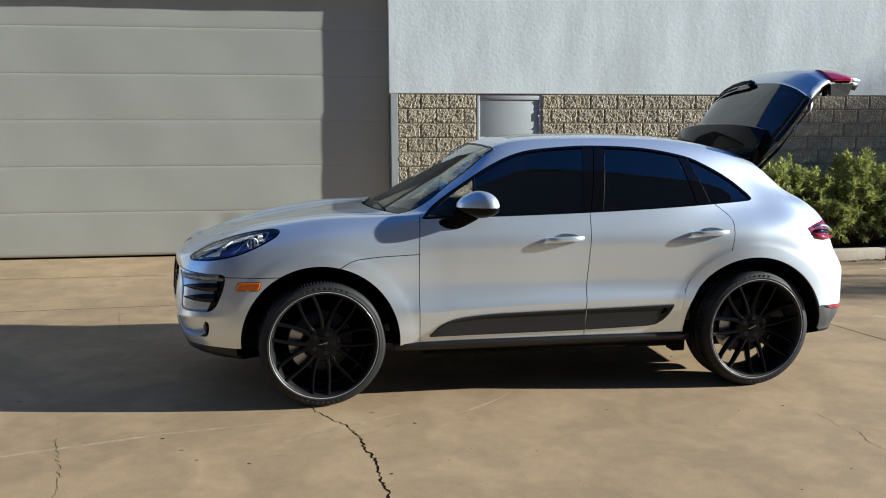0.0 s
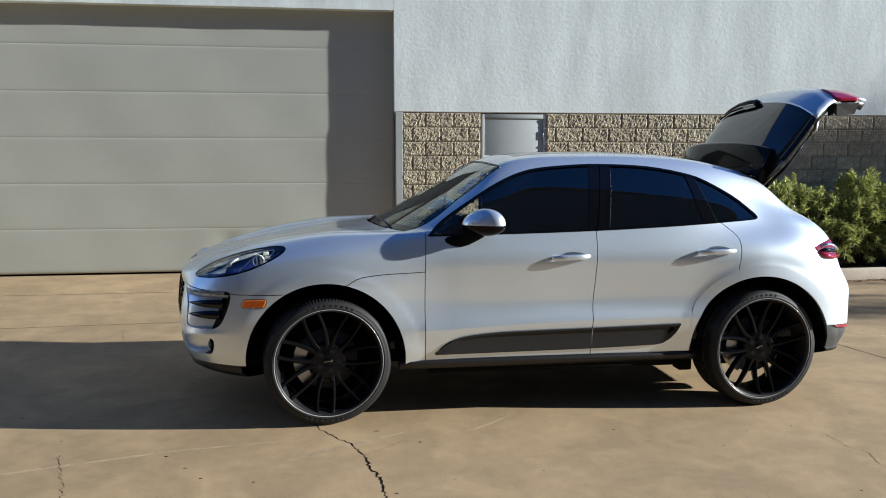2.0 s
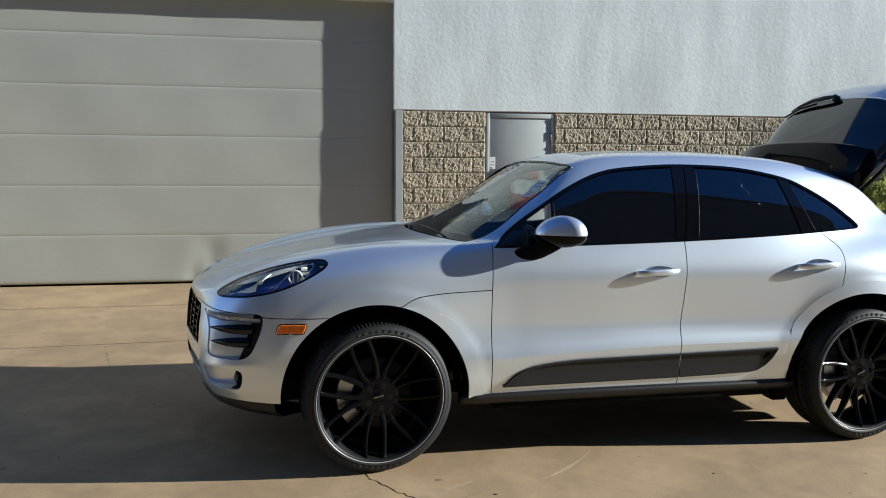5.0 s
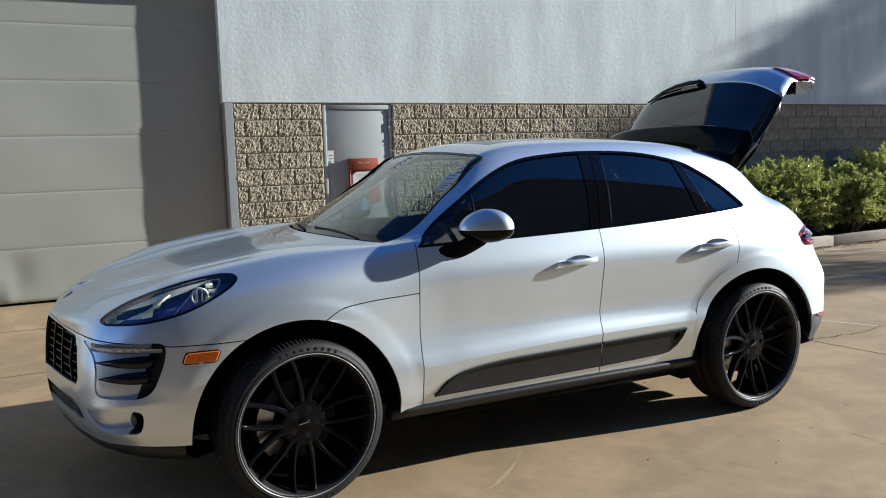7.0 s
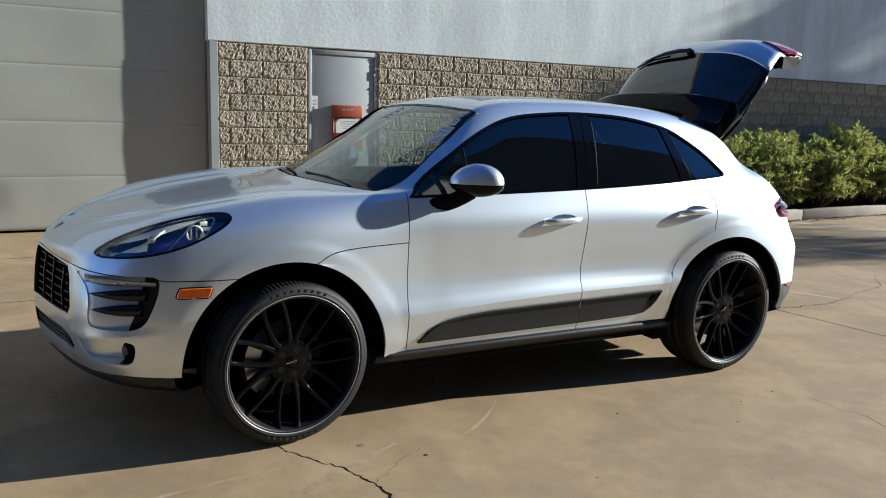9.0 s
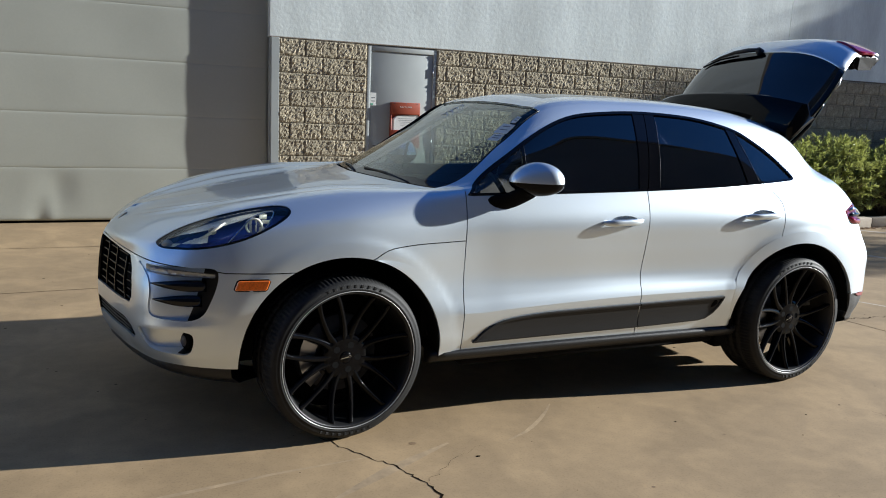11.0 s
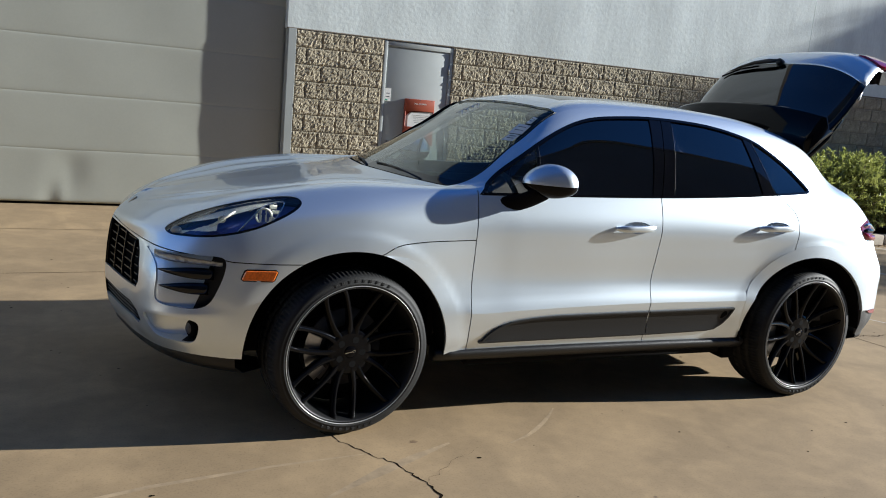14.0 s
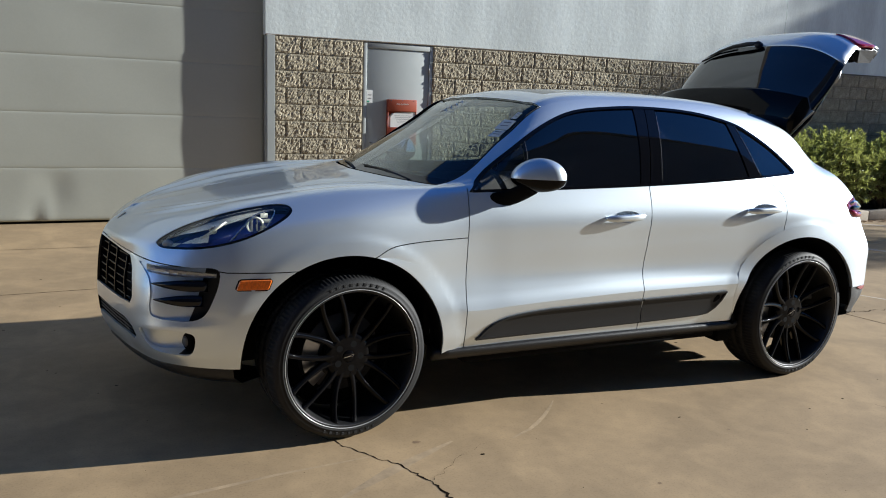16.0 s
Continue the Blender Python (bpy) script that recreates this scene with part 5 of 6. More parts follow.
    c = [bm.verts.new((x, CY - flank(x, z) + .015, z)) for x, z in keys[::-1]]
    bm.faces.new(a)
    for p, q in ((a, b), (b, c)):
        for i in range(len(p)):
            bm.faces.new((p[i], q[i], q[i - 1], p[i - 1]))
    both("side_marker", bm, AMBER, CAR, "amber side marker lamp", False)
    bm = bmesh.new()
    rim = inset(keys[::-1], -.005)
    a = [bm.verts.new((x, CY - flank(x, z) - .003, z)) for x, z in rim]
    b = [bm.verts.new((x, CY - flank(x, z) + .012, z)) for x, z in rim]
    bm.faces.new(a)
    for i in range(len(a)):
        bm.faces.new((a[i], b[i], b[i - 1], a[i - 1]))
    both("marker_gasket", bm, MATT_BLACK, CAR, "", False)
    # bonnet badge, a plain shield
    p = grid_at(7.7, .15, .0005)
    slope = grid_at(8.1, .13) - grid_at(7.3, .17)
    bm = boxed(-.024, .024, -.017, .017, -.006, .0012, .0008)
    bmesh.ops.transform(bm, matrix=Matrix.Translation(p) @ Euler((0, -math.atan2(slope.z, slope.x), 0)).to_matrix().to_4x4(), verts=bm.verts)
    part("badge", bm, mat("badge_gold", (.60, .53, .38), .55, .0, vary=.25, size=60), CAR, "small dull gold badge")
    # lamp insides
    for h, sgn in zip(HEADS, (1, -1)):
        def put(name, bm, at, m):
            x, d, z = at
            bmesh.ops.translate(bm, verts=bm.verts, vec=(x, CY - d * sgn, z))
            part(name, bm, m, h)

        for at, r in (((-.415, .842, .992), .034), ((-.590, .822, .972), .015)):
            axis = Vector((-.35, -sgn, .05)).normalized()
            turn = axis.to_track_quat("Z", "Y").to_matrix().to_4x4()
            bm = bmesh.new()
            bmesh.ops.create_uvsphere(bm, u_segments=24, v_segments=14, radius=r * .86)
            put("projector", bm, at, CLEAR)
            ring = [turn @ Vector((r * math.cos(a), r * math.sin(a), 0)) for a in np.linspace(0, math.tau, 25)]
            put("projector_ring", tube(bmesh.new(), ring, r * .15, 6), at, PLATE)
            for k in (-1.5, -.5, .5, 1.5):                 # upright ribs behind the lens
                bm = boxed(-.0017, .0017, -.004, .004, -r * .6, r * .6, .0006)
                put("lamp_rib", bm, (at[0] + k * r * .38, at[1] - .012, at[2] + .004 * (k + .5)), PLATE if abs(k) < 1 else LAMP_REFLECT)
        eye = [(-.545, .908), (-.465, .924), (-.385, .972), (-.345, 1.015), (-.325, 1.052), (-.37, 1.047), (-.425, 1.028), (-.500, .958), (-.545, .908)]
        path = [(x, CY - (float(np.interp(z, (.91, .96, 1.0, 1.05), (.885, .882, .866, .828))) - .012) * sgn, z) for x, z in rounded(eye, 4)]
        part("lamp_rim_trim", tube(bmesh.new(), path, .0035, 6), LAMP_REFLECT, h, "bright eye-shaped trim round the projector")
        fin = [(-.640, .800, .935), (-.600, .822, .962), (-.565, .826, .990), (-.535, .822, 1.008)]
        part("lamp_fin", tube(bmesh.new(), [(x, CY - d * sgn, z) for x, d, z in fin], [.003, .009, .008, .003], 4), PLATE, h, "silver fin in the lamp")
        for x, z, w, t in ((-.372, 1.030, .016, .010), (-.362, 1.010, .018, .008), (-.385, .985, .014, .006)):       # bright steps beside the projector
            bm = boxed(-w, w, -.004, .004, -t, t, .002)
            put("lamp_step", bm, (x, float(np.interp(z, (.91, .96, 1.0, 1.05), (.885, .882, .866, .828))) - .026, z), PLATE)
        bm = bmesh.new()
        bmesh.ops.create_uvsphere(bm, u_segments=16, v_segments=10, radius=.024)
        bmesh.ops.scale(bm, vec=(1.0, 1.0, .72), verts=bm.verts)
        tip = FLAT[np.argmin(np.hypot(FLAT[:, 0] + .784, FLAT[:, 2] - .903))]
        put("corner_reflector", bm, (tip[0] + .013, tip[1] - .012, tip[2]), CORNER)


build_nose()


def build_flares():
    """Flat silver lips round the wheel arches."""
    for cx, cz, r0, a0, a1 in ((-.02, .387, .479, -4, 73), (2.757, .385, .471, 17, 176)):
        bm = bmesh.new()
        rows = []
        for a in np.linspace(radians(a0), radians(a1), 48):
            wide = .070 * min(1, (a1 - math.degrees(a)) / 30 + .03)
            row = []
            for r, lift in ((r0, -.02), (r0, .0035), (r0 + wide * .5, .0022), (r0 + wide, .0008), (r0 + wide, -.006)):
                x, z = cx + r * math.cos(a), cz + r * math.sin(a)
                row.append(bm.verts.new((x, CY - flank(x, z) - lift, z)))
            rows.append(row)
        for a, b in zip(rows, rows[1:]):
            for i in range(4):
                bm.faces.new((a[i], a[i + 1], b[i + 1], b[i]))
        bm.normal_update()
        for e in bm.edges:
            if len(e.link_faces) == 2 and e.calc_face_angle() > .5:
                e.smooth = False
        both("arch_flare", bm, PAINT, CAR, "flat silver lip round the wheel arch")


build_flares()


def build_flank():
    # handles
    for doors, cup in zip(DOORS, CUPS):
        bm = recess(cup, .032)
        m = mirrored(bm)
        part("handle_cup", bm, PAINT, doors[0]), part("handle_cup", m, PAINT, doors[1])
    for doors, cx, cz in ((DOORS[0], 1.493, .990), (DOORS[1], 2.443, 1.013)):
        bm = bmesh.new()
        rows = []
        for k in range(21):
            t = k / 20 * 2 - 1
            x = cx + .124 * t
            out = .030 * (1 - abs(t) ** 3.4) + .002
            h = .0172 * (1 - abs(t) ** 6 * .45) * (1.06 if t > 0 else 1)
            d = flank(x, cz) + out
            z = cz + .004 * t + .004
            rows.append([bm.verts.new((x, CY - d - q * .0085, z + h * w)) for q, w in ((0, 1), (.75, .8), (1, .3), (1, -.3), (.75, -.8), (0, -1), (-1, -.7), (-1, .7))])
        for a, b in zip(rows, rows[1:]):
            for i in range(8):
                bm.faces.new((a[i], b[i], b[(i + 1) % 8], a[(i + 1) % 8]))
        bm.faces.new(rows[0][::-1]), bm.faces.new(rows[-1])
        m = mirrored(bm)
        part("door_handle", bm, PAINT, doors[0], "silver loop door handle"), part("door_handle", m, PAINT, doors[1], "silver loop door handle")
    # side blade, split at the door gap
    blade = rounded(((.641, .404), (.665, .432), (.69, .457), (.74, .488), (.806, .513), (.93, .530), (1.066, .539)), 2) + [(1.35, .544), (1.634, .548)]
    front = blade + [(1.634, .412), (1.3, .4085), (.95, .4055)]
    rear = [(1.640, .548), (1.93, .554), (2.212, .561), (2.205, .535), (2.185, .50), (2.15, .463), (2.10, .433), (2.05, .425), (1.85, .418), (1.640, .4125)]
    for doors, outline, low in ((DOORS[0], front, [(.641, .404), (.95, .4055), (1.3, .4085), (1.634, .412)]), (DOORS[1], rear, sorted(rear[2:]))):
        hole = inset(outline, .012)
        bm = bmesh.new()                                   # a frame with a hollow blade inside it
        loops = [[bm.verts.new((x, CY - flank(x, z) - lift, z)) for x, z in ring] for ring, lift in ((outline, -.006), (outline, .0095), (inset(outline, .004), .0115), (hole, .0105), (hole, .0004))]
        for p, q in zip(loops, loops[1:]):
            for i in range(len(p)):
                if not all(1.63 < outline[k][0] < 1.645 for k in (i, i - 1)):        # open at the door gap
                    bm.faces.new((p[i], q[i], q[i - 1], p[i - 1]))
        m2 = mirrored(bm)
        part("blade_frame", bm, GREY_PANEL, doors[0], "", False), part("blade_frame", m2, GREY_PANEL, doors[1], "", False)
        top = sorted(blade) if doors is DOORS[0] else [(1.640, .548), (1.93, .554), (2.212, .561)]
        x0, x1 = (.651, 1.6345) if doors is DOORS[0] else (1.6395, 2.205)
        bm, rows = bmesh.new(), []
        for x in np.linspace(x0, x1, 36):
            z0, z1 = np.interp(x, *zip(*low)) + .005, np.interp(x, *zip(*top)) - .005
            z1 = max(z1, z0 + .002)
            rows.append([bm.verts.new((x, CY - flank(x, z0 + (z1 - z0) * t) - lift, z0 + (z1 - z0) * t)) for t, lift in ((0, .0120), (.12, .0088), (.28, .0056), (.5, .0030), (.75, .0014), (.9, .0008), (1, .0008))])
        for a, b in zip(rows, rows[1:]):
            for i in range(6):
                bm.faces.new((a[i], b[i], b[i + 1], a[i + 1]))
        m2 = mirrored(bm)
        part("side_blade", bm, GREY_PANEL, doors[0], "hollow dark grey side blade on the door"), part("side_blade", m2, GREY_PANEL, doors[1])
    bm = bmesh.new()                                       # flat black patch painting the dark of a pocket at the blade's end
    ring = [(2.150 + .020 * math.cos(a) + .010 * math.sin(a), .506 + .034 * math.sin(a)) for a in np.linspace(0, math.tau, 21)[:-1]]
    a = [bm.verts.new((x, CY - flank(x, z) - .0040, z)) for x, z in ring]
    b = [bm.verts.new((x, CY - flank(x, z) + .004, z)) for x, z in ring]
    bm.faces.new(a)
    for i in range(len(a)):
        bm.faces.new((a[i], b[i], b[i - 1], a[i - 1]))
    m2 = mirrored(bm)
    part("blade_pocket_dark", bm, MATT_BLACK, DOORS[1][0], "", False), part("blade_pocket_dark", m2, MATT_BLACK, DOORS[1][1], "", False)
    # thin bright window runs
    for (x0, z0), (x1, z1) in (((1.8165, 1.545), (1.7575, 1.170)), ((.951, 1.385), (.929, 1.150)), ((2.372, 1.500), (2.486, 1.195))):
        bm = tube(bmesh.new(), [(x0 + (x1 - x0) * t, CY - flank(x0 + (x1 - x0) * t, z0 + (z1 - z0) * t, 8.6) + .001, z0 + (z1 - z0) * t) for t in np.linspace(0, 1, 14)], .0006, 6)
        both("window_run", bm, DISC, CAR, "thin bright edge of the window")
    # mirrors
    bm = bmesh.new()
    bmesh.ops.create_uvsphere(bm, u_segments=40, v_segments=24, radius=1)
    for v in bm.verts:
        x, y, z = v.co
        fat = 1 - .22 * max(0, -x)                         # blunter towards the glass
        flat = .68 if z < 0 else 1.0
        v.co = Vector((.935 + .110 * x - .060 * y + (.010 if x > 0 else 0) * abs(z), -.014 + .100 * y * fat, 1.203 + .099 * z * fat * flat))
    for name, m, keep in (("mirror_cap", PAINT, 1), ("mirror_shell", WHEEL_BLACK, -1)):
        b = bm.copy()
        bmesh.ops.bisect_plane(b, geom=list(b.verts) + list(b.edges) + list(b.faces), plane_co=(.93, 0, 1.202), plane_no=(0, 0, -keep), clear_outer=True)
        both(name, b, m, CAR, "silver door mirror cap" if keep > 0 else "black lower mirror shell")
    bm.free()
    bm = bmesh.new()
    rows = []
    for t in np.linspace(0, 1, 9):
        p = Vector((.750, .055, 1.09)).lerp(Vector((.905, -.012, 1.163)), t) + Vector((0, 0, -.012 * math.sin(t * 3.14)))
        w = .060 - .010 * math.sin(t * 3.14)
        rows.append([bm.verts.new(p + Vector((w * math.cos(a) * 1.0, w * .2 * math.cos(a), .042 * math.sin(a)))) for a in np.linspace(0, math.tau, 13)[:-1]])
    for a, b in zip(rows, rows[1:]):
        for i in range(12):
            bm.faces.new((a[i], b[i], b[(i + 1) % 12], a[(i + 1) % 12]))
    bm.faces.new(rows[0][::-1]), bm.faces.new(rows[-1])
    both("mirror_arm", bm, MATT_BLACK, CAR, "black mirror arm")


build_flank()


def build_gate():
    """The raised tailgate: one curved skin with glass, spoiler, lamps and wiper."""
    mid = spline(np.array(((2.830, 0, 1.505), (2.860, 0, 1.540), (2.961, 0, 1.710), (3.056, 0, 1.849), (3.187, 0, 2.009), (3.282, 0, 2.073), (3.387, 0, 2.108), (3.511, 0, 2.114), (3.636, 0, 2.089), (3.720, 0, 2.054))), 6)
    edge = spline(np.array(((2.90, .56, 1.39), (2.924, .585, 1.421), (3.03, .655, 1.58), (3.13, .685, 1.72), (3.25, .67, 1.87), (3.32, .65, 1.935), (3.386, .63, 1.98), (3.50, .61, 2.0), (3.60, .60, 2.0), (3.679, .585, 1.988))), 6)
    n, m = len(mid), 24

    def at(u, v, lift=0.0):
        i = min(u * (n - 1), n - 1.001)
        a, k = int(i), i - int(i)
        c, e = mid[a] * (1 - k) + mid[a + 1] * k, edge[a] * (1 - k) + edge[a + 1] * k
        w = abs(v)
        q = w ** 4.0 * .8 + .2 * w * w
        t = mid[a + 1] - mid[a]
        nx, nz = -t[2], t[0]
        l = math.hypot(nx, nz)
        x, z = c[0] + (e[0] - c[0]) * q, c[2] + (e[2] - c[2]) * q
        return Vector((x + nx / l * lift, CY - math.copysign(1, v) * e[1] * (w ** .93), z + nz / l * lift))

    def patch(u0, u1, v0, v1, lift, nu=24, nv=24, corner=0.0):
        bm = bmesh.new()
        bm.faces.layers.int.new("keep")
        rows = [[bm.verts.new(at(u0 + (u1 - u0) * i / nu, (v0 + (v1 - v0) * j / nv) * (1 - corner * (2 * i / nu - 1) ** 6), lift)) for j in range(nv + 1)] for i in range(nu + 1)]
        for a, b in zip(rows, rows[1:]):
            for j in range(nv):
                bm.faces.new((a[j], a[j + 1], b[j + 1], b[j])).smooth = True
        bmesh.ops.recalc_face_normals(bm, faces=bm.faces)
        if sum(f.normal.z for f in bm.faces) < 0:
            bmesh.ops.reverse_faces(bm, faces=bm.faces)
        return bm

    def solid(name, bm, material, parent, thick, label=""):
        ob = link(name, bm, material, parent, label)
        s = ob.modifiers.new("thickness", "SOLIDIFY")
        s.thickness, s.offset = thick, -1
        return ob

    g0, g1, gv = .222, .447, .95
    gate = solid("tailgate", patch(g1, .70, -1, 1, 0), PAINT, CAR, .009, "raised silver tailgate")
    solid("lower_panel", patch(.70, 1, -.93, .93, 0), PAINT, gate, .007)
    for a, b in ((-1, -gv - .004), (gv + .004, 1)):
        solid("gate_side", patch(.03, g1, a, b, 0, 24, 4), GLOSS_BLACK, gate, .025, "gloss black window surround")
    bm, rows = bmesh.new(), []
    for v in np.linspace(-1, 1, 41):                       # a wedge that stands off the glass, its ends full
        w = abs(v)
        wide = 1 + .05 * w ** 4
        row = []
        for u, lift in ((.0, .004), (.07, .020), (.14, .050 + .015 * w ** 4), (.195 + .035 * w ** 4, .086 + .035 * w ** 4), (.205 + .035 * w ** 4, .080 + .035 * w ** 4), (.215, .030), (.222, .0)):
            p = at(u, v, lift)
            p.y = CY + (p.y - CY) * wide
            row.append(bm.verts.new(p))
        rows.append(row)
    for a, b in zip(rows, rows[1:]):
        for k in range(7):
            bm.faces.new((a[k], b[k], b[(k + 1) % 7], a[(k + 1) % 7]))
    bm.faces.new(rows[0]), bm.faces.new(rows[-1][::-1])
    link("spoiler", bm, WHEEL_BLACK, gate, "gloss black roof spoiler")
    glass = solid("rear_screen", patch(g0 - .01, g1 + .01, -gv - .01, gv + .01, -.003, 24, 24), TINT, gate, .004, "dark tinted rear screen")
    glass.visible_shadow = True
    for k in (-1, 1):
        solid("gate_lamp", patch(.70, .915, *((.72, .995) if k > 0 else (-.995, -.72)), .008, 10, 10, .06), RED_LENS, gate, .03, "red lamp across the gate edge")
    solid("gate_lip", patch(.94, .999, -.93, .93, .004, 4, 24), PAINT, gate, .006)
    solid("inner_trim", patch(g1, .985, -.97, .97, -.0185, 12, 16), SATIN_BLACK, gate, .05, "grey inner lining")
    # wiper: pivot at the foot of the glass, blade along it
    part("wiper_pivot", tube(bmesh.new(), [at(.447, .02, .0), at(.443, .02, .034)], [.028, .020], 12), SATIN_BLACK, gate)
    part("wiper_arm", tube(bmesh.new(), [at(.445, .05, .026), at(.440, -.08, .034), at(.432, -.25, .034), at(.420, -.44, .026), at(.412, -.58, .018)], [.011, .016, .013, .009, .005], 8), SATIN_BLACK, gate, "black rear wiper arm")
    part("wiper_blade", tube(bmesh.new(), [at(.426, -.20, .010), at(.418, -.45, .010), at(.406, -.72, .010)], .006, 6), MATT_BLACK, gate)
    for v in (-.97, .97):
        s = math.copysign(1, v)
        part("gas_strut", tube(bmesh.new(), [(2.935, CY - s * .60, 1.40), (3.06, CY - s * .62, 1.53), (3.10, CY - s * .62, 1.577), (3.27, CY - s * .60, 1.785)], [.012, .012, .007, .007], 10), GLOSS_BLACK if s > 0 else MATT_BLACK, gate, "black gas strut")
        part("strut_end", tube(bmesh.new(), [(3.262, CY - s * .60, 1.776), (3.29, CY - s * .60, 1.80), (3.30, CY - s * .60, 1.875)], .014, 10), BRUSHED if s > 0 else MATT_BLACK, gate)
        part("rubber_stop", tube(bmesh.new(), [at(.66, v * .96, -.05), at(.66, v * .96, -.11)], [.014, .018], 8), MATT_BLACK, gate)
    bm = tube(bmesh.new(), [at(.93, .25, -.06), at(.93, .25, -.10), at(.93, -.25, -.10), at(.93, -.25, -.06)], .012, 8)
    part("gate_latch", bm, SATIN_BLACK, gate)
    for k in (-1, 1):
        bm = bmesh.new()
        rows = []
        for u, v in ((.70, .62), (.70, 1.01), (.90, 1.01), (.93, .60)):
            rows.append((bm.verts.new(at(u, v * k, -.015)), bm.verts.new(at(u + .01, v * k * .97, -.105))))
        for (a, b), (c, d) in zip(rows, rows[1:] + rows[:1]):
            bm.faces.new((a, c, d, b))
        bm.faces.new([r[1] for r in rows])
        part("lamp_housing", bm, SATIN_BLACK, gate, "grey lamp housing under the gate edge", False)


build_gate()


def build_cabin():
    part("dashboard", prism([(.42, 1.02), (.50, 1.10), (.62, 1.115), (.74, 1.10), (.82, 1.05), (.84, .92), (.78, .80), (.50, .70), (.40, .80)], .16, 1.70, .02), LEATHER, CAR, "dark dashboard")
    both("door_card", boxed(.62, 2.36, .060, .085, .45, 1.07, .008), LEATHER, CAR, "dark door lining")
    part("firewall", boxed(.40, .44, .10, 1.76, .42, 1.07, .01), MATT_BLACK, CAR)
    part("cabin_floor", boxed(.30, 3.30, .12, 1.74, .42, .47, .01), TRIM_GREY, CAR)
    bm = bmesh.new()
    ring = [(.98 + .055 * math.cos(a) * -1, .52 + .18 * math.sin(a), 1.03 + .17 * math.cos(a)) for a in np.linspace(0, math.tau, 33)]
    part("steering_wheel", tube(bm, ring, .015, 8), LEATHER, CAR, "black leather steering wheel")
    part("steering_hub", boxed(.94, 1.0, .45, .59, .98, 1.07, .02), LEATHER, CAR)
    for y in (.53, 1.33):
        part("seat_cushion", boxed(1.18, 1.68, y - .25, y + .25, .62, .78, .06, 3), LEATHER, CAR, "dark leather seat")
        bm = boxed(-.07, .07, -.24, .24, 0, .60, .06, 3)
        bmesh.ops.transform(bm, matrix=pose(1.66, y, .72, 0, 20, 0), verts=bm.verts)
        part("seat_back", bm, LEATHER, CAR)
        bm = boxed(-.045, .045, -.13, .13, 0, .17, .04, 3)
        bmesh.ops.transform(bm, matrix=pose(1.87, y, 1.30, 0, 12, 0), verts=bm.verts)
        part("headrest", bm, LEATHER, CAR)
        bm = boxed(-.04, .04, -.12, .12, 0, .15, .04, 3)
        bmesh.ops.transform(bm, matrix=pose(2.74, y, 1.20, 0, 12, 0), verts=bm.verts)
        part("headrest", bm, LEATHER, CAR)
    part("rear_bench", boxed(2.12, 2.6, .26, 1.60, .62, .76, .06, 3), LEATHER, CAR)
    bm = boxed(-.07, .07, -.67, .67, 0, .56, .06, 3)
    bmesh.ops.transform(bm, matrix=pose(2.58, .93, .70, 0, 18, 0), verts=bm.verts)
    part("bench_back", bm, LEATHER, CAR)
    part("headlining", boxed(1.28, 2.62, .42, 1.44, 1.535, 1.555, .006), TRIM_GREY, CAR)
    # wipers on the cowl
    for a, b, c in ((4.93, 10.2, -1), (4.95, 9.2, 1)):
        p0, p1 = grid_at(8.9 if c > 0 else 10.9, 4.97, .0), grid_at(10.8 if c > 0 else 9.9, 5.10 if c > 0 else 5.04, .004, c)
        part("wiper", tube(bmesh.new(), [p0 - Vector((0, 0, .012)), p0.lerp(p1, .5) + Vector((0, 0, .004)), p1 - Vector((0, 0, .006))], [.010, .007, .005], 8), SATIN_BLACK, CAR, "black windscreen wiper")
    # black seal round the windscreen
    for side in (1, -1):
        part("windscreen_seal", tube(bmesh.new(), [grid_at(8.04, x, .001, side) for x in np.linspace(5.02, 6.85, 24)], .0025 if side > 0 else .018, 6), SATIN_BLACK if side > 0 else MATT_BLACK, CAR, "black windscreen seal")
        part("windscreen_seal", tube(bmesh.new(), [grid_at(r, 6.83, .0, side) for r in np.linspace(8.04, 11, 16)], .0018, 6), SATIN_BLACK, CAR)
        part("pillar_lining", tube(bmesh.new(), [grid_at(7.85, x, -.035, side) for x in np.linspace(5.05, 6.9, 16)], .026 if side > 0 else .04, 8), TRIM_GREY if side > 0 else MATT_BLACK, CAR, "dark pillar lining")
        p = [(3.16, 1.005), (3.22, 1.008), (3.29, 1.002), (3.33, .990)]
        part("tail_lamp_inset", tube(bmesh.new(), [(x, CY - side * (flank(x, z) - .004), z) for x, z in p], [.010, .018, .018, .012], 8), GLOSS_BLACK, CAR, "dark band in the tail lamp")
        p = [(3.155, 1.0), (3.20, .975), (3.27, .966), (3.345, .964)]
        part("tail_lamp_rim", tube(bmesh.new(), [(x, CY - side * (flank(x, z) + .002), z) for x, z in p], [.008, .021, .021, .014], 8), RED_LENS, CAR, "red lower rim of the tail lamp")
        p = [(3.19, 1.035), (3.25, 1.045), (3.31, 1.035), (3.35, 1.005)]
        part("tail_lamp_strip", tube(bmesh.new(), [(x, CY - side * (flank(x, z) + .003), z) for x, z in p], .010, 8), LAMP_REFLECT, CAR, "clear strip in the tail lamp")
    # papers inside the windscreen and a scrawl on it
    for s0, s1, r0, r1 in ((6.02, 6.17, 8.22, 8.62), (6.19, 6.40, 8.20, 8.72), (6.43, 6.58, 8.28, 8.50)):
        bm = bmesh.new()
        vs = [bm.verts.new(grid_at(r, s, -.0035)) for s, r in ((s0, r0), (s1, r0), (s1, r1), (s0, r1))]
        bm.faces.new(vs)
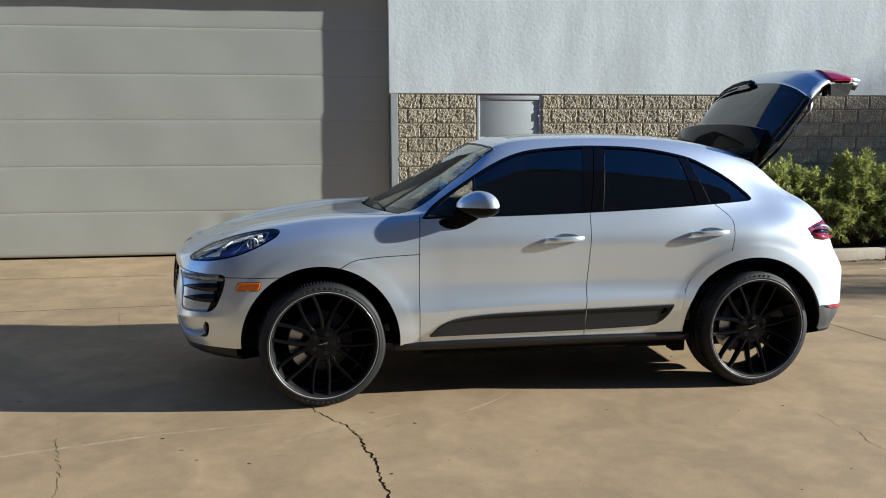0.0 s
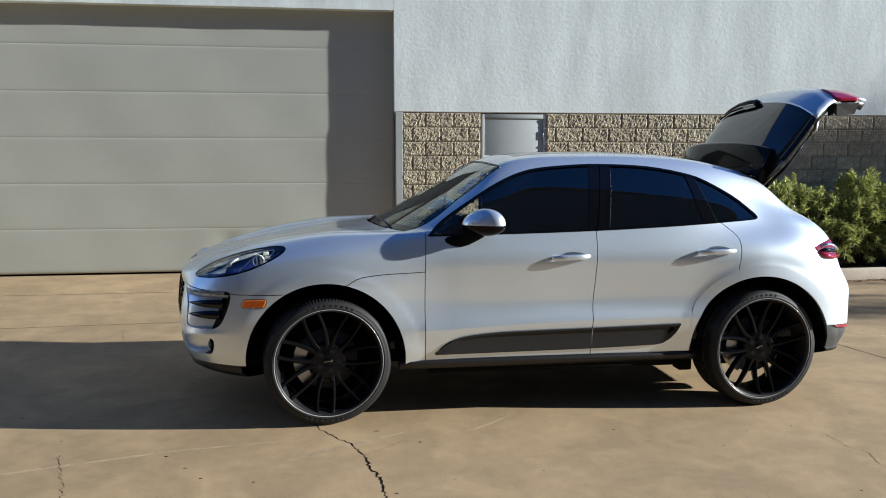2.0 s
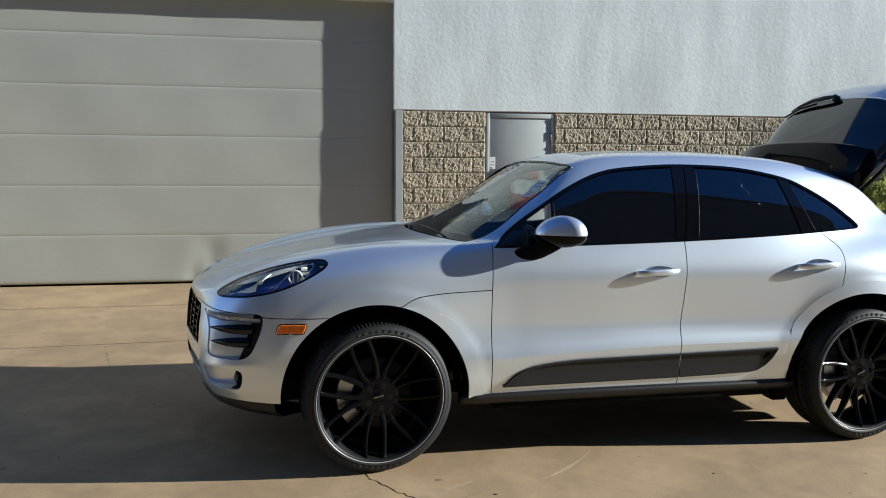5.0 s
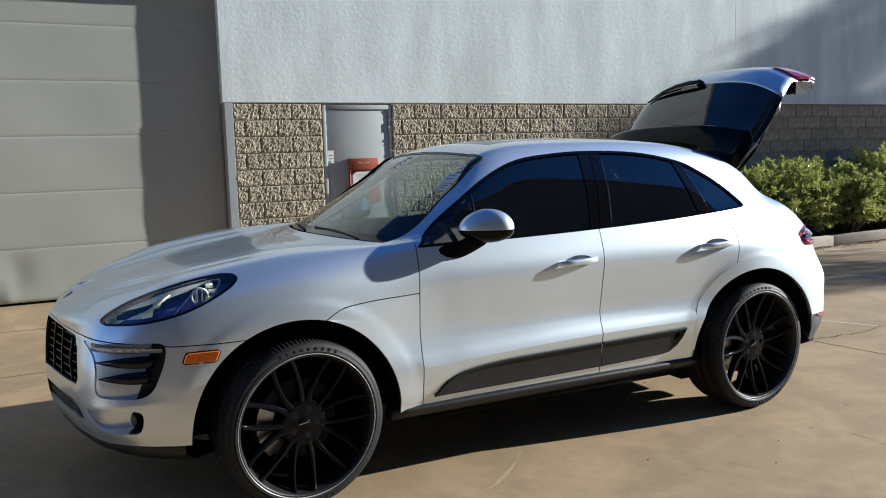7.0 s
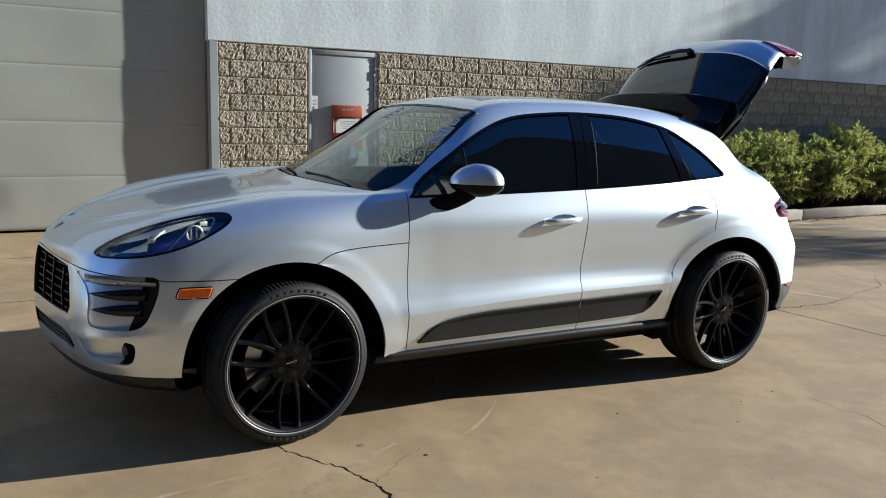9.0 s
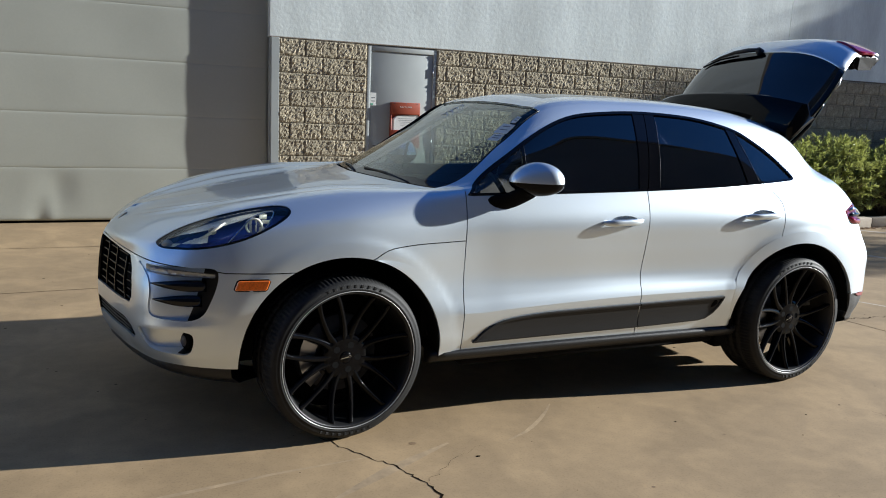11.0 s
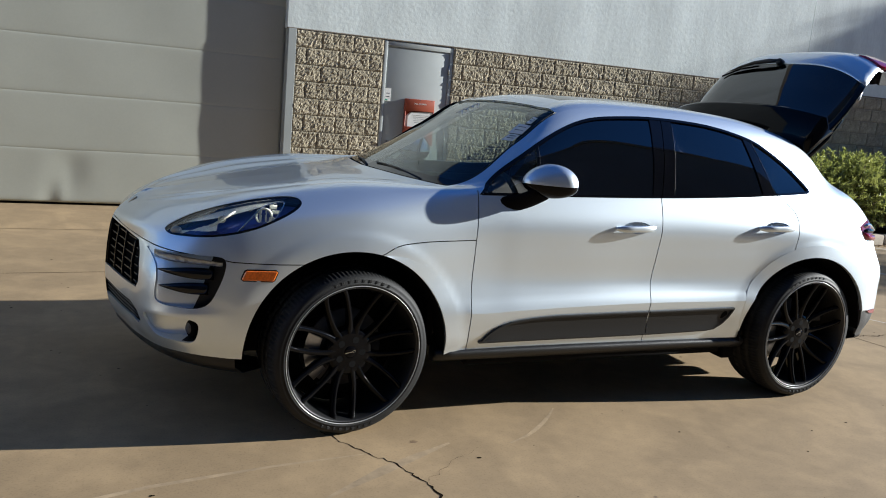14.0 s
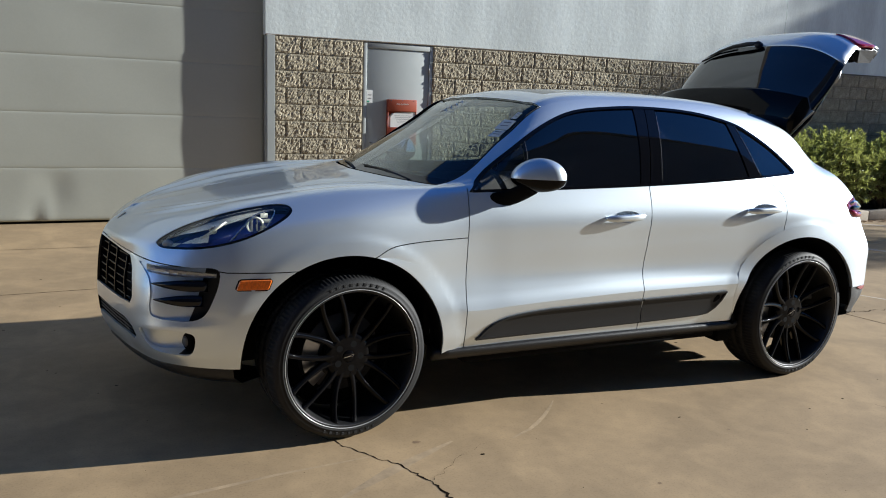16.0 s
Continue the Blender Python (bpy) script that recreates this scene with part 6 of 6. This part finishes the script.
        q = part("window_sticker", bm, WHITE_PAPER, CAR, "white printed sheet stuck on the windscreen", False)
        so = q.modifiers.new("thickness", "SOLIDIFY")
        so.thickness = .0015
        for k in range(2):
            bm = bmesh.new()
            f = (k + 1) / 3
            ra, rb = r0 + (r1 - r0) * .2, r0 + (r1 - r0) * .8
            sa = s0 + (s1 - s0) * f
            bm.faces.new([bm.verts.new(grid_at(r, s, -.0010)) for s, r in ((sa, ra), (sa + .012, ra), (sa + .012, rb), (sa, rb))])
            part("print_bar", bm, INK, q, "", False)
    for k in range(4):
        s = 6.46 + .075 * k
        bm = bmesh.new()
        p, q = grid_at(10.2 + .05 * k, s, -.010, -1), grid_at(10.9, s + .02, -.010, -1)
        part("window_writing", tube(bm, [p, p.lerp(q, .33) + Vector((.01, 0, .012)), p.lerp(q, .66) - Vector((.01, 0, .01)), q], .006, 5), WHITE_PAPER, CAR, "white scrawl on the glass")


build_cabin()


# ---------------------------------------------------------------- the split-face blocks
def build_blocks():
    rnd = random.Random(17)
    L, H, J = .385, .1945, .008

    def block_mesh(length, seed):
        nx, nz = max(3, int(length / .018)), 10
        bm = bmesh.new()
        grid = []
        for i in range(nx + 1):
            col = []
            for j in range(nz + 1):
                x, z = (length - J) * i / nx, (H - J) * j / nz
                rim = i in (0, nx) or j in (0, nz)
                lump = .7 * noise.noise(Vector((x * 14 + seed * 7.1, z * 14, seed))) + noise.noise(Vector((x * 38, z * 38 + seed, 3))) + .6 * noise.noise(Vector((x * 85, z * 85 + seed, 9)))
                y = .003 * rnd.random() if rim else -.004 - .0088 * lump
                if not rim:
                    x, z = x + rnd.uniform(-.004, .004), z + rnd.uniform(-.004, .004)
                y = min(y, .004)
                col.append(bm.verts.new((x, y, z)))
            grid.append(col)
        for a, b in zip(grid, grid[1:]):
            for j in range(nz):
                bm.faces.new((a[j], b[j], b[j + 1], a[j + 1]))
        ring = [grid[i][0] for i in range(nx + 1)] + [grid[nx][j] for j in range(1, nz + 1)] + [grid[i][nz] for i in range(nx - 1, -1, -1)] + [grid[0][j] for j in range(nz - 1, 0, -1)]
        back = [bm.verts.new((v.co.x, .02, v.co.z)) for v in ring]
        for i in range(len(ring)):
            bm.faces.new((ring[i - 1], ring[i], back[i], back[i - 1]))
        bmesh.ops.recalc_face_normals(bm, faces=bm.faces)
        for v in ring:
            for e in v.link_edges:
                if e.other_vert(v) in ring:
                    e.smooth = False
        me = bpy.data.meshes.new("block")
        bm.to_mesh(me), bm.free()
        me.materials.append(BLOCK)
        return me

    made, spots = {}, []
    rows = 12
    for r in range(rows):
        z = TOP - .008 - (r + 1) * H + J / 2
        for k, (x0, x1) in enumerate(((.968, 2.044), (2.966, 14.98))):
            x = x0 + (-.075 if r % 2 == 0 else -.07 - L / 2 + .01)
            while x < x1 - .03:
                a, b = max(x, x0), min(x + L, x1)
                if b - a > .05 and z > -.19:
                    spots.append((a, z, round(b - a, 2), k))
                x += L
    spots.sort(key=lambda s: s[0] + (0 if s[1] > .7 else 6))
    far = bmesh.new()
    for n, (x, z, length, k) in enumerate(spots):
        key = (length, rnd.randrange(5))
        if key not in made:
            made[key] = block_mesh(length, key[1] + length * 3)
        if n < 300:
            ob = new("block", made[key])
            ob.parent = BASES[k]
            ob.location = (x, WALL_Y, z)
        else:
            mark = len(far.verts)
            far.from_mesh(made[key])
            far.verts.ensure_lookup_table()
            for v in far.verts[mark:]:
                v.co += Vector((x, WALL_Y, z))
    ob = link("block_field", far, BLOCK, BASES[1], smooth=False)
    ob["kind"] = "stuff"
    ob["label"] = "split-face blocks farther along the wall"


build_blocks()
